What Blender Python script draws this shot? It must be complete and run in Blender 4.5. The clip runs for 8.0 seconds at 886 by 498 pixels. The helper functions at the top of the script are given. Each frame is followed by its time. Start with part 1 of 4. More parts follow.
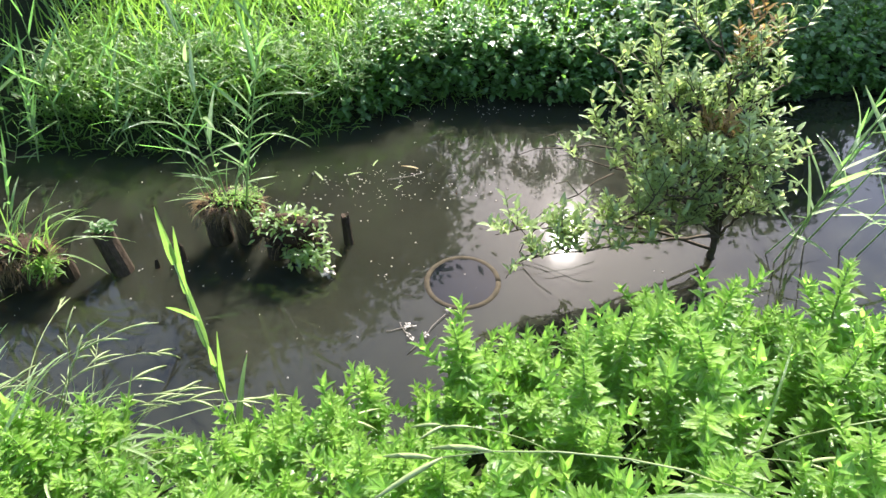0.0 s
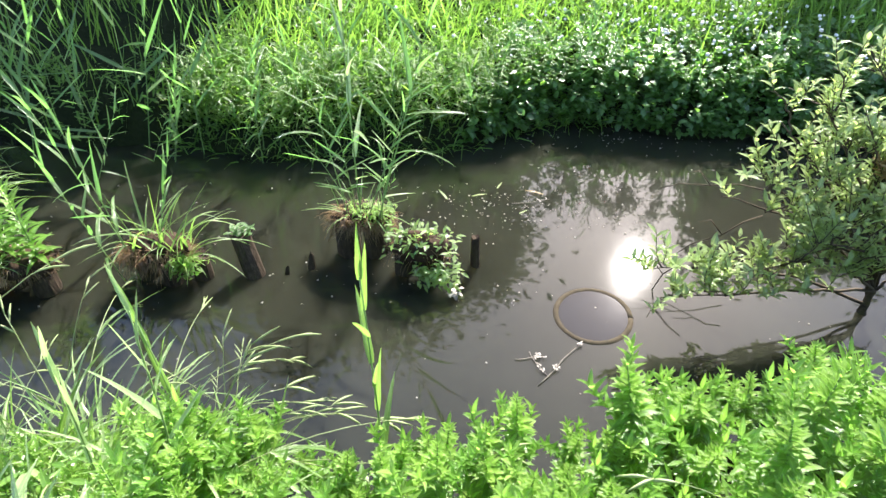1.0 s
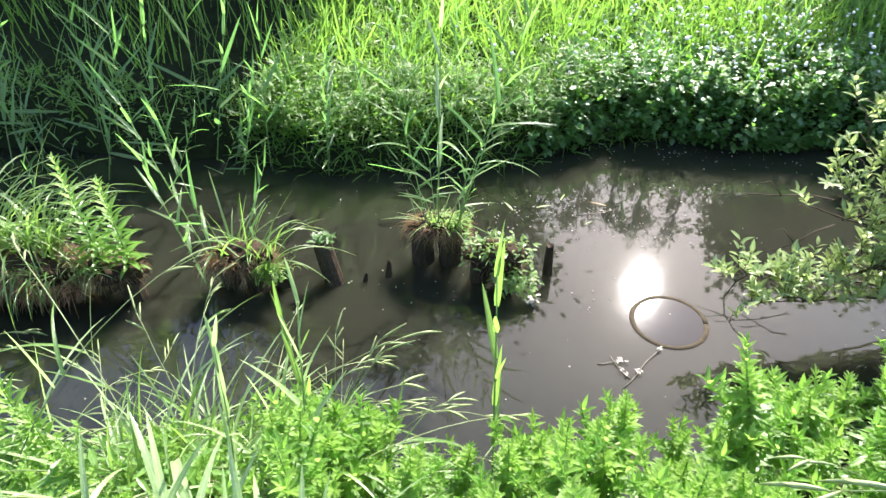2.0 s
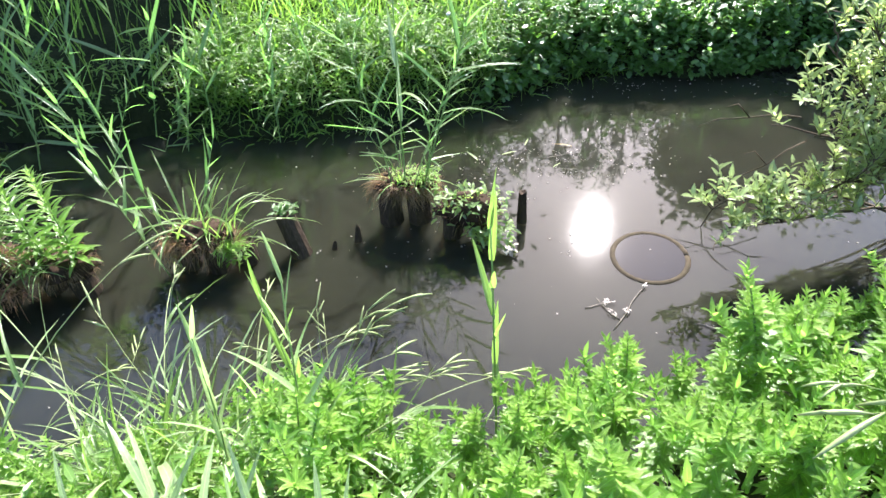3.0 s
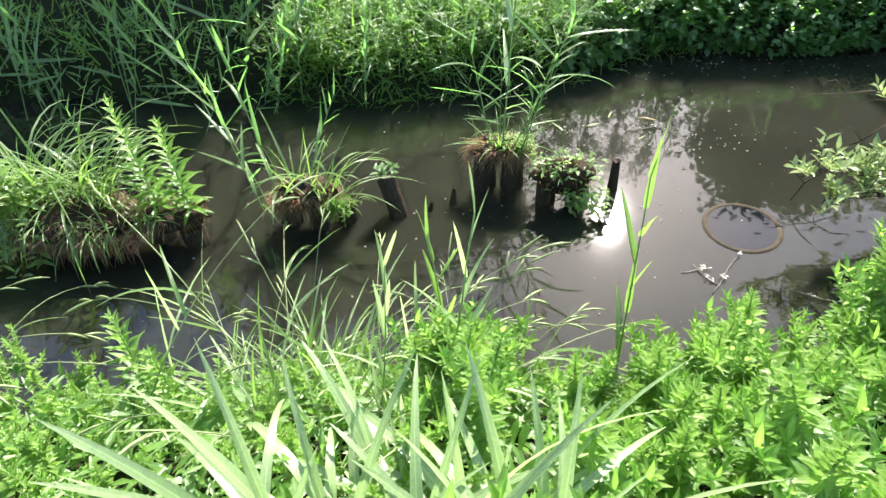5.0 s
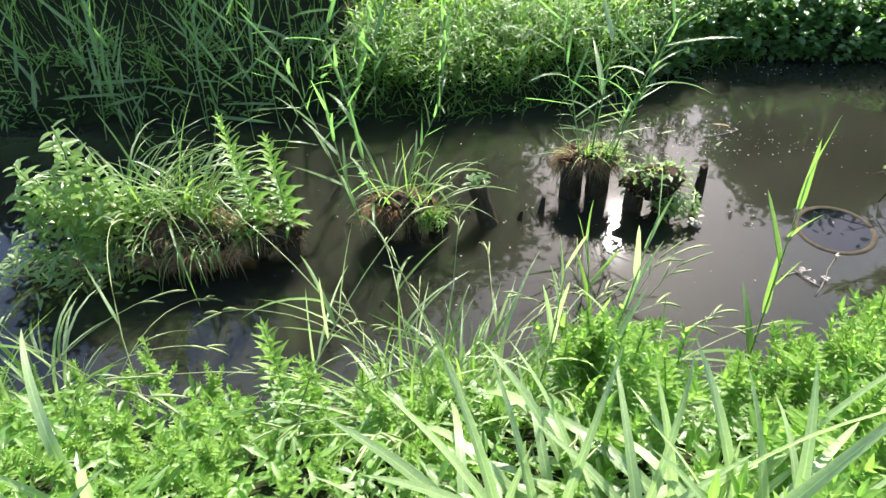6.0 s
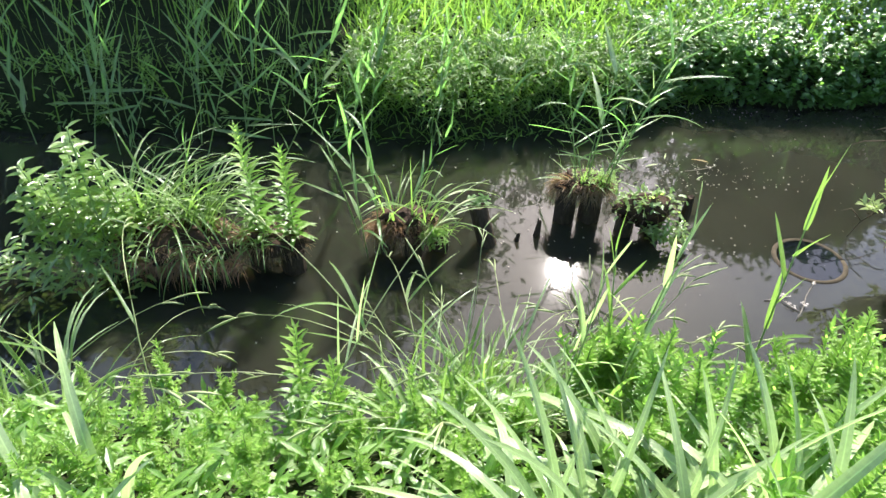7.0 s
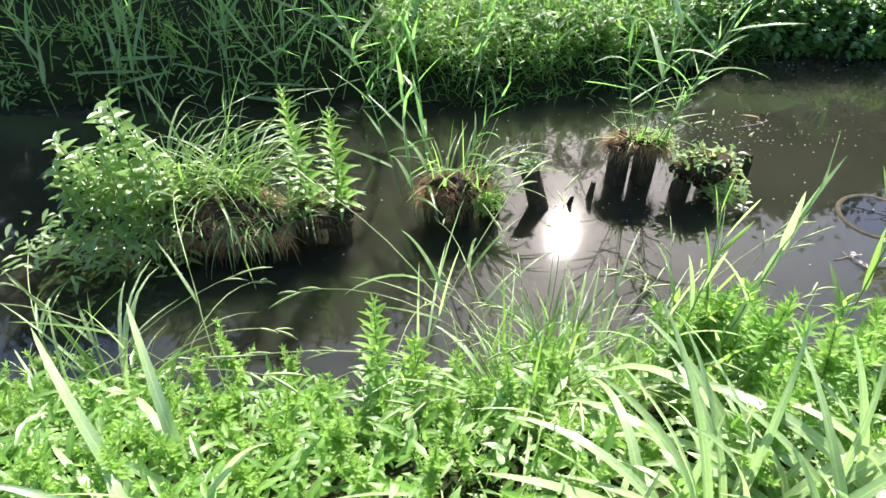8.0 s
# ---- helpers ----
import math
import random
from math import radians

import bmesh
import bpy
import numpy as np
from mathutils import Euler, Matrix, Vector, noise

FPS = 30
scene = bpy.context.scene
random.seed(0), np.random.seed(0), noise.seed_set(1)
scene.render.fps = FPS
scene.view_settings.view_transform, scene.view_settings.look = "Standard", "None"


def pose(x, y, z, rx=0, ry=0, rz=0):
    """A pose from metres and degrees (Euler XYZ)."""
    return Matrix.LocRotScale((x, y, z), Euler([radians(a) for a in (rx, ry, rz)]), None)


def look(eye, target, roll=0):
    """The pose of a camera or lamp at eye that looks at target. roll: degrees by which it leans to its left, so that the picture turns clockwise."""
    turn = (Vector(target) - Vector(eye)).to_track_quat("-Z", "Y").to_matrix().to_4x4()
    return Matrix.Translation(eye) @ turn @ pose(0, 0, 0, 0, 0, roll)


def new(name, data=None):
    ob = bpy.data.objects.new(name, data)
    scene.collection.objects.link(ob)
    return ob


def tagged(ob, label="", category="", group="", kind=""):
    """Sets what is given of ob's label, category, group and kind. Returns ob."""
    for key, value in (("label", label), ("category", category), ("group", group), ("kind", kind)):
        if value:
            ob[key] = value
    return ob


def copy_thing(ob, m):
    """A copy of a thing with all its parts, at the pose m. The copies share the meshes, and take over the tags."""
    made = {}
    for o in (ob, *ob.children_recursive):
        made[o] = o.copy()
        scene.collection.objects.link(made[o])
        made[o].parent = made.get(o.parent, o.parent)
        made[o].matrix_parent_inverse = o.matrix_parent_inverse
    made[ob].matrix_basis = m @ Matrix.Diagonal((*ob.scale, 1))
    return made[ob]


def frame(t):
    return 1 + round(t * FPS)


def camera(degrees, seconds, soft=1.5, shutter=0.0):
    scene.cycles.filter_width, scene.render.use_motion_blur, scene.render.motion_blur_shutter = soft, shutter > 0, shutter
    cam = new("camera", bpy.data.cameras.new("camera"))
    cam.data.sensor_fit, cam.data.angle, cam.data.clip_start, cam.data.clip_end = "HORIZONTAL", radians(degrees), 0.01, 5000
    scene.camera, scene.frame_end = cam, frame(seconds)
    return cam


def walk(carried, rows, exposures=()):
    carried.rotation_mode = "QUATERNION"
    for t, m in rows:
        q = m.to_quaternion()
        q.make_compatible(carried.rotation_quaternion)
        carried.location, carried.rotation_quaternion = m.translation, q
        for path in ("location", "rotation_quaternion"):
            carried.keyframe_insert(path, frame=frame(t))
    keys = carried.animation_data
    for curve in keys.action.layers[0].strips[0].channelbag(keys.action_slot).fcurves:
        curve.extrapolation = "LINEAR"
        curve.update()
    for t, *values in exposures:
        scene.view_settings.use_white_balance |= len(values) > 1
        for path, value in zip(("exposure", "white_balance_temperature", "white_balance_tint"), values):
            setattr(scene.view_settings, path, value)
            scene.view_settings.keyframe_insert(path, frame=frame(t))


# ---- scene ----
cam = camera(68.5, 8.0, soft=1.5)
EXPOSURE = 2.41
PATH = [
    (0, (0.036, -0.004, 2.392), (0.017, 1.483, 1.055), -0.7),
    (0.5, (-0.112, 0.075, 2.396), (-0.234, 1.577, 1.081), -1.4),
    (1, (-0.319, 0.033, 2.38), (-0.533, 1.546, 1.09), -0.8),
    (1.5, (-0.537, -0.094, 2.416), (-0.805, 1.453, 1.177), -1.3),
    (1.7, (-0.601, -0.144, 2.416), (-0.855, 1.415, 1.19), -0.5),
    (2.8, (-0.768, -0.053, 2.317), (-0.928, 1.426, 0.98), -5.5),
    (3, (-0.785, -0.033, 2.309), (-0.881, 1.443, 0.963), -3.9),
    (3.5, (-0.832, -0.009, 2.292), (-0.836, 1.475, 0.953), -0.4),
    (4, (-0.902, -0.077, 2.325), (-0.97, 1.42, 1.001), -3.0),
    (4.5, (-1.046, -0.192, 2.339), (-1.143, 1.279, 0.988), -5.9),
    (5, (-1.203, -0.213, 2.304), (-1.345, 1.233, 0.93), -3.2),
    (5.2, (-1.291, -0.175, 2.308), (-1.492, 1.248, 0.918), -6.6),
    (6.3, (-1.785, -0.354, 2.345), (-1.896, 1.15, 1.031), -2.7),
    (6.5, (-1.854, -0.392, 2.337), (-1.915, 1.131, 1.042), -1.0),
    (7, (-1.932, -0.418, 2.336), (-1.942, 1.128, 1.068), 1.0),
    (7.5, (-2.063, -0.364, 2.283), (-2.142, 1.152, 0.982), -2.0),
    (8, (-2.212, -0.312, 2.244), (-2.221, 1.168, 0.899), -0.5),
]
walk(cam, [(t, look(eye, target, roll)) for t, eye, target, roll in PATH], [(0.0, EXPOSURE + 0.08, 6500, 15), (0.5, EXPOSURE, 6500, 13), (1.0, EXPOSURE + 0.21, 6500, 15), (1.6, EXPOSURE + 0.18, 6500, 15), (3.3, EXPOSURE + 0.30, 6250, 19), (4.4, EXPOSURE + 0.02, 6500, 15), (5.0, EXPOSURE + 0.08, 6500, 15), (6.5, EXPOSURE - 0.10, 6500, 15), (8.0, EXPOSURE + 0.09, 6500, 15)])

# ---- sky and sun ----
SUN_EL, SUN_AZ = radians(40.1), radians(13.3)
to_sun = Vector((math.sin(SUN_AZ) * math.cos(SUN_EL), math.cos(SUN_AZ) * math.cos(SUN_EL), math.sin(SUN_EL)))
world = bpy.data.worlds.new("sky")
scene.world = world
world.use_nodes = True
wt = world.node_tree
sky = wt.nodes.new("ShaderNodeTexSky")
sky.sky_type, sky.sun_disc = "NISHITA", False
sky.sun_elevation, sky.sun_rotation = SUN_EL, SUN_AZ
wt.links.new(sky.outputs[0], wt.nodes["Background"].inputs[0])
wt.nodes["Background"].inputs[1].default_value = 0.105
sun_data = bpy.data.lights.new("sun", "SUN")
sun_data.energy, sun_data.angle, sun_data.color = 4.5, radians(0.53), (1.0, 0.96, 0.88)
sun = new("sun", sun_data)
sun.matrix_world = look(to_sun * 40, (0, 0, 0))


# ---- materials ----
def nodes_of(name):
    m = bpy.data.materials.new(name)
    m.use_nodes = True
    return m, m.node_tree.nodes, m.node_tree.links


def ramp_of(n, stops):
    r = n.new("ShaderNodeValToRGB")
    while len(r.color_ramp.elements) < len(stops):
        r.color_ramp.elements.new(0.5)
    for e, (at, c) in zip(r.color_ramp.elements, stops):
        e.position, e.color = at, (*c, 1)
    return r


def leaf_material(name, dark, light, glow, gloss=0.35, through_part=0.5, tip=None, spec=0.5, veins="side"):
    """A leaf: a glossy upper skin over a blade that lets light through. Each leaf has its own shade."""
    m, n, l = nodes_of(name)
    geo, info = n.new("ShaderNodeNewGeometry"), n.new("ShaderNodeObjectInfo")
    tex, noise_t = n.new("ShaderNodeTexCoord"), n.new("ShaderNodeTexNoise")
    noise_t.inputs["Scale"].default_value, noise_t.inputs["Detail"].default_value = 28, 3
    l.new(tex.outputs["Object"], noise_t.inputs["Vector"])
    mix1 = n.new("ShaderNodeMath")
    mix1.operation = "MULTIPLY_ADD"
    mix1.inputs[1].default_value = 0.62
    l.new(geo.outputs["Random Per Island"], mix1.inputs[0])
    mul = n.new("ShaderNodeMath")
    mul.operation = "MULTIPLY_ADD"
    mul.inputs[1].default_value = 0.25
    l.new(info.outputs["Random"], mul.inputs[0])
    nm = n.new("ShaderNodeMath")
    nm.operation = "MULTIPLY"
    nm.inputs[1].default_value = 0.2
    l.new(noise_t.outputs["Fac"], nm.inputs[0])
    l.new(nm.outputs[0], mul.inputs[2])
    l.new(mul.outputs[0], mix1.inputs[2])
    stops = [(0.0, dark), (0.85, light)] + ([(1.0, tip)] if tip else [])
    col = ramp_of(n, stops)
    l.new(mix1.outputs[0], col.inputs[0])
    shine = ramp_of(n, [(0.0, tuple(c * 0.6 for c in glow)), (0.9, glow)])
    l.new(mix1.outputs[0], shine.inputs[0])
    b = n["Principled BSDF"]
    b.inputs["Roughness"].default_value = gloss
    b.inputs["Specular IOR Level"].default_value = spec
    # a pale midrib and fine veins, by the place across and along the blade
    uvm, sep = n.new("ShaderNodeUVMap"), n.new("ShaderNodeSeparateXYZ")
    uvm.uv_map = "blade"
    l.new(uvm.outputs[0], sep.inputs[0])

    def calc(op, a, b=None, c=None):
        m_node = n.new("ShaderNodeMath")
        m_node.operation = op
        for slot, value in enumerate((a, b, c)):
            if value is None:
                continue
            if isinstance(value, (int, float)):
                m_node.inputs[slot].default_value = value
            else:
                l.new(value, m_node.inputs[slot])
        return m_node.outputs[0]

    off = calc("ABSOLUTE", calc("SUBTRACT", sep.outputs[0], 0.5))
    rib = calc("SUBTRACT", 1.0, calc("MINIMUM", calc("MULTIPLY", off, 11.0), 1.0))
    if veins == "along":
        wave = calc("SINE", calc("MULTIPLY", off, 95.0))
    else:
        wave = calc("SINE", calc("MULTIPLY_ADD", sep.outputs[1], 62.0, calc("MULTIPLY", off, -38.0)))
    patch = n.new("ShaderNodeTexNoise")
    patch.inputs["Scale"].default_value, patch.inputs["Detail"].default_value = 95, 4
    l.new(tex.outputs["Object"], patch.inputs["Vector"])
    mottle = calc("MULTIPLY_ADD", patch.outputs["Fac"], 0.5, calc("MULTIPLY_ADD", wave, 0.07, 0.75))
    gain = calc("ADD", mottle, calc("MULTIPLY", rib, 0.45))

    def toned(colour):
        mult = n.new("ShaderNodeVectorMath")
        mult.operation = "SCALE"
        l.new(colour, mult.inputs[0])
        l.new(gain, mult.inputs["Scale"])
        return mult.outputs[0]

    l.new(toned(col.outputs[0]), b.inputs["Base Color"])
    bump = n.new("ShaderNodeBump")
    bump.inputs["Strength"].default_value, bump.inputs["Distance"].default_value = 0.5, 0.0012
    l.new(calc("ADD", calc("MULTIPLY", wave, 0.5), calc("MULTIPLY_ADD", patch.outputs["Fac"], 1.6, calc("MULTIPLY", rib, -1.2))), bump.inputs["Height"])
    l.new(bump.outputs[0], b.inputs["Normal"])
    tr = n.new("ShaderNodeBsdfTranslucent")
    l.new(toned(shine.outputs[0]), tr.inputs["Color"])
    ms = n.new("ShaderNodeMixShader")
    ms.inputs[0].default_value = through_part
    l.new(b.outputs[0], ms.inputs[1])
    l.new(tr.outputs[0], ms.inputs[2])
    l.new(ms.outputs[0], n["Material Output"].inputs["Surface"])
    return m


def rough_material(name, a, b_col, scale, rough=0.8, bump_depth=0.01, stretch=(1, 1, 1), fine=6.0, spec=0.3):
    """A dull surface with large stains and fine grain."""
    m, n, l = nodes_of(name)
    tex, mp = n.new("ShaderNodeTexCoord"), n.new("ShaderNodeMapping")
    mp.inputs["Scale"].default_value = stretch
    l.new(tex.outputs["Object"], mp.inputs["Vector"])
    big, small = n.new("ShaderNodeTexNoise"), n.new("ShaderNodeTexNoise")
    for node, s in ((big, scale), (small, scale * fine)):
        node.inputs["Scale"].default_value, node.inputs["Detail"].default_value = s, 6
        l.new(mp.outputs[0], node.inputs["Vector"])
    mean = n.new("ShaderNodeMath")
    mean.operation = "MULTIPLY_ADD"
    mean.inputs[1].default_value = 0.5
    half = n.new("ShaderNodeMath")
    half.operation = "MULTIPLY"
    half.inputs[1].default_value = 0.5
    l.new(small.outputs["Fac"], half.inputs[0])
    l.new(big.outputs["Fac"], mean.inputs[0])
    l.new(half.outputs[0], mean.inputs[2])
    col = ramp_of(n, [(0.32, a), (0.68, b_col)])
    l.new(mean.outputs[0], col.inputs[0])
    b = n["Principled BSDF"]
    b.inputs["Roughness"].default_value = rough
    b.inputs["Specular IOR Level"].default_value = spec
    l.new(col.outputs[0], b.inputs["Base Color"])
    bump = n.new("ShaderNodeBump")
    bump.inputs["Distance"].default_value = bump_depth
    l.new(mean.outputs[0], bump.inputs["Height"])
    l.new(bump.outputs[0], b.inputs["Normal"])
    return m


def water_material(name, a, b_col, rough, ior=1.22):
    """Still, silty water: a mirror skin with faint ripples over lit brown silt."""
    m, n, l = nodes_of(name)
    tex = n.new("ShaderNodeTexCoord")
    silt, rip = n.new("ShaderNodeTexNoise"), n.new("ShaderNodeTexNoise")
    silt.inputs["Scale"].default_value, silt.inputs["Detail"].default_value = 1.3, 5
    rip.inputs["Scale"].default_value, rip.inputs["Detail"].default_value = 5.0, 2
    l.new(tex.outputs["Object"], silt.inputs["Vector"])
    l.new(tex.outputs["Object"], rip.inputs["Vector"])
    col = ramp_of(n, [(0.35, a), (0.65, b_col)])
    l.new(silt.outputs["Fac"], col.inputs[0])
    b = n["Principled BSDF"]
    b.inputs["Roughness"].default_value = rough
    b.inputs["IOR"].default_value = ior
    b.subsurface_method = "BURLEY"
    b.inputs["Subsurface Weight"].default_value = 1.0
    b.inputs["Subsurface Radius"].default_value = (1.0, 0.9, 0.7)
    b.inputs["Subsurface Scale"].default_value = 0.16
    l.new(col.outputs[0], b.inputs["Base Color"])
    bump = n.new("ShaderNodeBump")
    bump.inputs["Strength"].default_value, bump.inputs["Distance"].default_value = 0.2, 0.002
    l.new(rip.outputs["Fac"], bump.inputs["Height"])
    l.new(bump.outputs[0], b.inputs["Normal"])
    b.inputs["Coat Weight"].default_value = 1.0
    b.inputs["Coat Roughness"].default_value = 0.008
    b.inputs["Coat IOR"].default_value = 1.22
    l.new(bump.outputs[0], b.inputs["Coat Normal"])
    return m


herb_leaf = leaf_material("herb_leaf", (0.045, 0.11, 0.018), (0.125, 0.235, 0.042), (0.35, 0.68, 0.10), 0.33, 0.51, spec=0.75)
tip_leaf = leaf_material("tip_leaf", (0.11, 0.20, 0.035), (0.21, 0.33, 0.065), (0.36, 0.69, 0.10), 0.38, 0.52, spec=0.62)
blade_leaf = leaf_material("blade_leaf", (0.14, 0.23, 0.08), (0.29, 0.39, 0.175), (0.40, 0.60, 0.21), 0.31, 0.42, spec=1.0, veins="along")
reed_leaf = leaf_material("reed_leaf", (0.04, 0.09, 0.02), (0.12, 0.20, 0.065), (0.21, 0.50, 0.10), 0.30, 0.45, spec=0.65, veins="along")
grass_leaf = leaf_material("grass_leaf", (0.045, 0.10, 0.024), (0.12, 0.21, 0.045), (0.30, 0.58, 0.07), 0.38, 0.48, spec=0.38)
tuft_leaf = leaf_material("tuft_leaf", (0.05, 0.11, 0.02), (0.13, 0.22, 0.055), (0.29, 0.53, 0.09), 0.33, 0.42, spec=0.8, veins="along")
bank_leaf = leaf_material("bank_leaf", (0.04, 0.10, 0.02), (0.11, 0.20, 0.04), (0.27, 0.55, 0.07), 0.36, 0.46, spec=0.42)
round_leaf = leaf_material("round_leaf", (0.03, 0.08, 0.02), (0.085, 0.165, 0.046), (0.20, 0.48, 0.06), 0.28, 0.40, spec=0.6)
willow_leaf = leaf_material("willow_leaf", (0.09, 0.145, 0.045), (0.275, 0.35, 0.15), (0.46, 0.62, 0.18), 0.22, 0.46, spec=1.0)
mint_leaf = leaf_material("mint_leaf", (0.065, 0.125, 0.036), (0.18, 0.27, 0.09), (0.46, 0.72, 0.15), 0.26, 0.52, spec=1.0)
rust_leaf = leaf_material("rust_leaf", (0.12, 0.075, 0.025), (0.26, 0.18, 0.06), (0.42, 0.27, 0.08), 0.40, 0.4, spec=0.7)
root_fibre = leaf_material("root_fibre", (0.075, 0.050, 0.027), (0.25, 0.175, 0.10), (0.34, 0.23, 0.11), 0.7, 0.4)
dead_mat = leaf_material("dead_mat", (0.12, 0.065, 0.038), (0.36, 0.21, 0.125), (0.42, 0.24, 0.12), 0.7, 0.4)
straw = leaf_material("straw", (0.13, 0.18, 0.06), (0.27, 0.32, 0.14), (0.30, 0.42, 0.12), 0.5, 0.3)
stem_green = rough_material("stem_green", (0.10, 0.19, 0.05), (0.19, 0.28, 0.09), 20, 0.5, 0.001)
bark = rough_material("bark", (0.016, 0.012, 0.009), (0.065, 0.048, 0.033), 14, 0.9, 0.010, (1, 1, 0.3), spec=0.06)
twig_bark = rough_material("twig_bark", (0.02, 0.015, 0.011), (0.085, 0.064, 0.043), 30, 0.8, 0.002, spec=0.15)
mud = rough_material("mud", (0.014, 0.009, 0.006), (0.045, 0.028, 0.017), 6, 0.85, 0.02, spec=0.1)
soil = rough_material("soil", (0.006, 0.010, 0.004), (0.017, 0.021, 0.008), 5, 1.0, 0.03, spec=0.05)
twig_pale = rough_material("twig_pale", (0.07, 0.058, 0.046), (0.19, 0.165, 0.135), 30, 0.7, 0.002)
bleached = rough_material("bleached", (0.14, 0.12, 0.10), (0.36, 0.33, 0.29), 60, 0.6, 0.001)
rust = rough_material("rust", (0.022, 0.019, 0.013), (0.066, 0.053, 0.035), 25, 0.95, 0.002, spec=0.08)
water_skin = water_material("water_skin", (0.0116, 0.0122, 0.0083), (0.0162, 0.0168, 0.0114), 0.040)
pot_water = water_material("pot_water", (0.0022, 0.0030, 0.0044), (0.0036, 0.0047, 0.0064), 0.05, 1.20)
crown_leaf = leaf_material("crown_leaf", (0.02, 0.05, 0.012), (0.05, 0.10, 0.025), (0.10, 0.22, 0.03), 0.5, 0.3)


# ---- shapes ----
class Shape:
    """A growing mesh of blades, tubes and slabs."""

    def __init__(self):
        self.v, self.f, self.uv = [], [], {}

    def blade(self, p, d, length, width, bend=0.6, n=4, fold=0.2, form="lance", face=None, twist=0.0):
        p, d = Vector(p), Vector(d).normalized()
        side = d.cross(face if face else Vector((0, 0, 1)))
        if side.length < 0.05:
            side = d.cross(Vector((1, 0.3, 0)))
        side.normalize()
        step, k = length / n, len(self.v)
        for i in range(n + 1):
            s = i / n
            if form == "lance":
                w = math.sin(math.pi * (0.06 + 0.94 * s) ** 0.75) * 0.98 + 0.02
            elif form == "oval":
                w = math.sin(math.pi * (0.08 + 0.9 * s)) ** 0.6
            else:
                w = min(1.0, 0.55 + 2.5 * s) * (1 - s) ** 0.55 + 0.01
            up = side.cross(d)
            tw = twist * s
            sd = side * math.cos(tw) + up * math.sin(tw)
            nr = sd.cross(d)
            h = sd * (width * 0.5 * w)
            lift = nr * (fold * width * w * 0.5)
            q = len(self.v)
            self.uv[q], self.uv[q + 1], self.uv[q + 2] = (0.0, s), (0.5, s), (1.0, s)
            self.v += [p - h + lift, p.copy(), p + h + lift]
            if i < n:
                a = k + 3 * i
                self.f += [(a, a + 1, a + 4, a + 3), (a + 1, a + 2, a + 5, a + 4)]
            p = p + d * step
            d = (d + Vector((0, 0, -1)) * (bend / n)).normalized()
            side = (side - d * side.dot(d)).normalized()
        return p

    def strip(self, p, d, length, width, bend=0.6, n=3):
        """A thin grass blade, flat across."""
        p, d = Vector(p), Vector(d).normalized()
        side = d.cross(Vector((random.uniform(-1, 1), random.uniform(-1, 1), 0.4)))
        side.normalize()
        k = len(self.v)
        for i in range(n + 1):
            h = side * (width * 0.5 * (1 - (i / n)) ** 0.6 + 0.0003)
            self.v += [p - h, p + h]
            if i < n:
                a = k + 2 * i
                self.f.append((a, a + 1, a + 3, a + 2))
            p = p + d * (length / n)
            d = (d + Vector((0, 0, -1)) * (bend / n)).normalized()

    def tube(self, pts, radii, sides=5):
        k, pts = len(self.v), [Vector(p) for p in pts]
        for i, p in enumerate(pts):
            d = (pts[min(i + 1, len(pts) - 1)] - pts[max(i - 1, 0)]).normalized()
            a = d.cross(Vector((0.31, 0.95, 0.05)) if abs(d.z) > 0.5 else Vector((0, 0, 1))).normalized()
            b = d.cross(a)
            for j in range(sides):
                t = 2 * math.pi * j / sides
                self.v.append(p + (a * math.cos(t) + b * math.sin(t)) * radii[i])
            if i:
                for j in range(sides):
                    o, q = k + (i - 1) * sides, (j + 1) % sides
                    self.f.append((o + j, o + q, o + q + sides, o + j + sides))
        self.f.append(tuple(range(k + len(pts) * sides - sides, k + len(pts) * sides)))
        self.f.append(tuple(reversed(range(k, k + sides))))

    def lump(self, centre, size, rough, seed, rings=7, around=10):
        """An uneven clod."""
        k, c = len(self.v), Vector(centre)
        for i in range(rings + 1):
            u = math.pi * i / rings
            for j in range(around):
                t = 2 * math.pi * j / around
                q = Vector((math.sin(u) * math.cos(t), math.sin(u) * math.sin(t), math.cos(u)))
                g = 1 + rough * noise.noise(q * 2.3 + Vector((seed, seed * 1.7, 0)))
                self.v.append(c + Vector((q.x * size[0], q.y * size[1], q.z * size[2])) * g)
                if i:
                    a, b = k + (i - 1) * around, (j + 1) % around
                    self.f.append((a + j, a + around + j, a + around + b, a + b))

    def mesh(self, name, material, smooth=True):
        me = bpy.data.meshes.new(name)
        me.from_pydata([tuple(v) for v in self.v], [], self.f)
        me.materials.append(material)
        me.polygons.foreach_set("use_smooth", [smooth] * len(me.polygons))
        if self.uv:
            corner = np.zeros(len(me.loops), dtype=np.int32)
            me.loops.foreach_get("vertex_index", corner)
            table = np.full((len(self.v), 2), (0.25, 0.0), dtype=np.float32)
            for k, pair in self.uv.items():
                table[k] = pair
            me.uv_layers.new(name="blade").data.foreach_set("uv", table[corner].ravel())
        me.update()
        return me


def part(name, shape, material, parent, label=""):
    ob = new(name, shape.mesh(name, material))
    ob.parent = parent
    return tagged(ob, label)


def bent(p, d, length, bend, n=6, sway=0.0):
    """Points along a stem that leans over more and more."""
    p, d = Vector(p), Vector(d).normalized()
    pts = [p.copy()]
    for i in range(n):
        p = p + d * (length / n)
        pts.append(p.copy())
        d = (d + Vector((random.uniform(-sway, sway), random.uniform(-sway, sway), -bend / n))).normalized()
    return pts


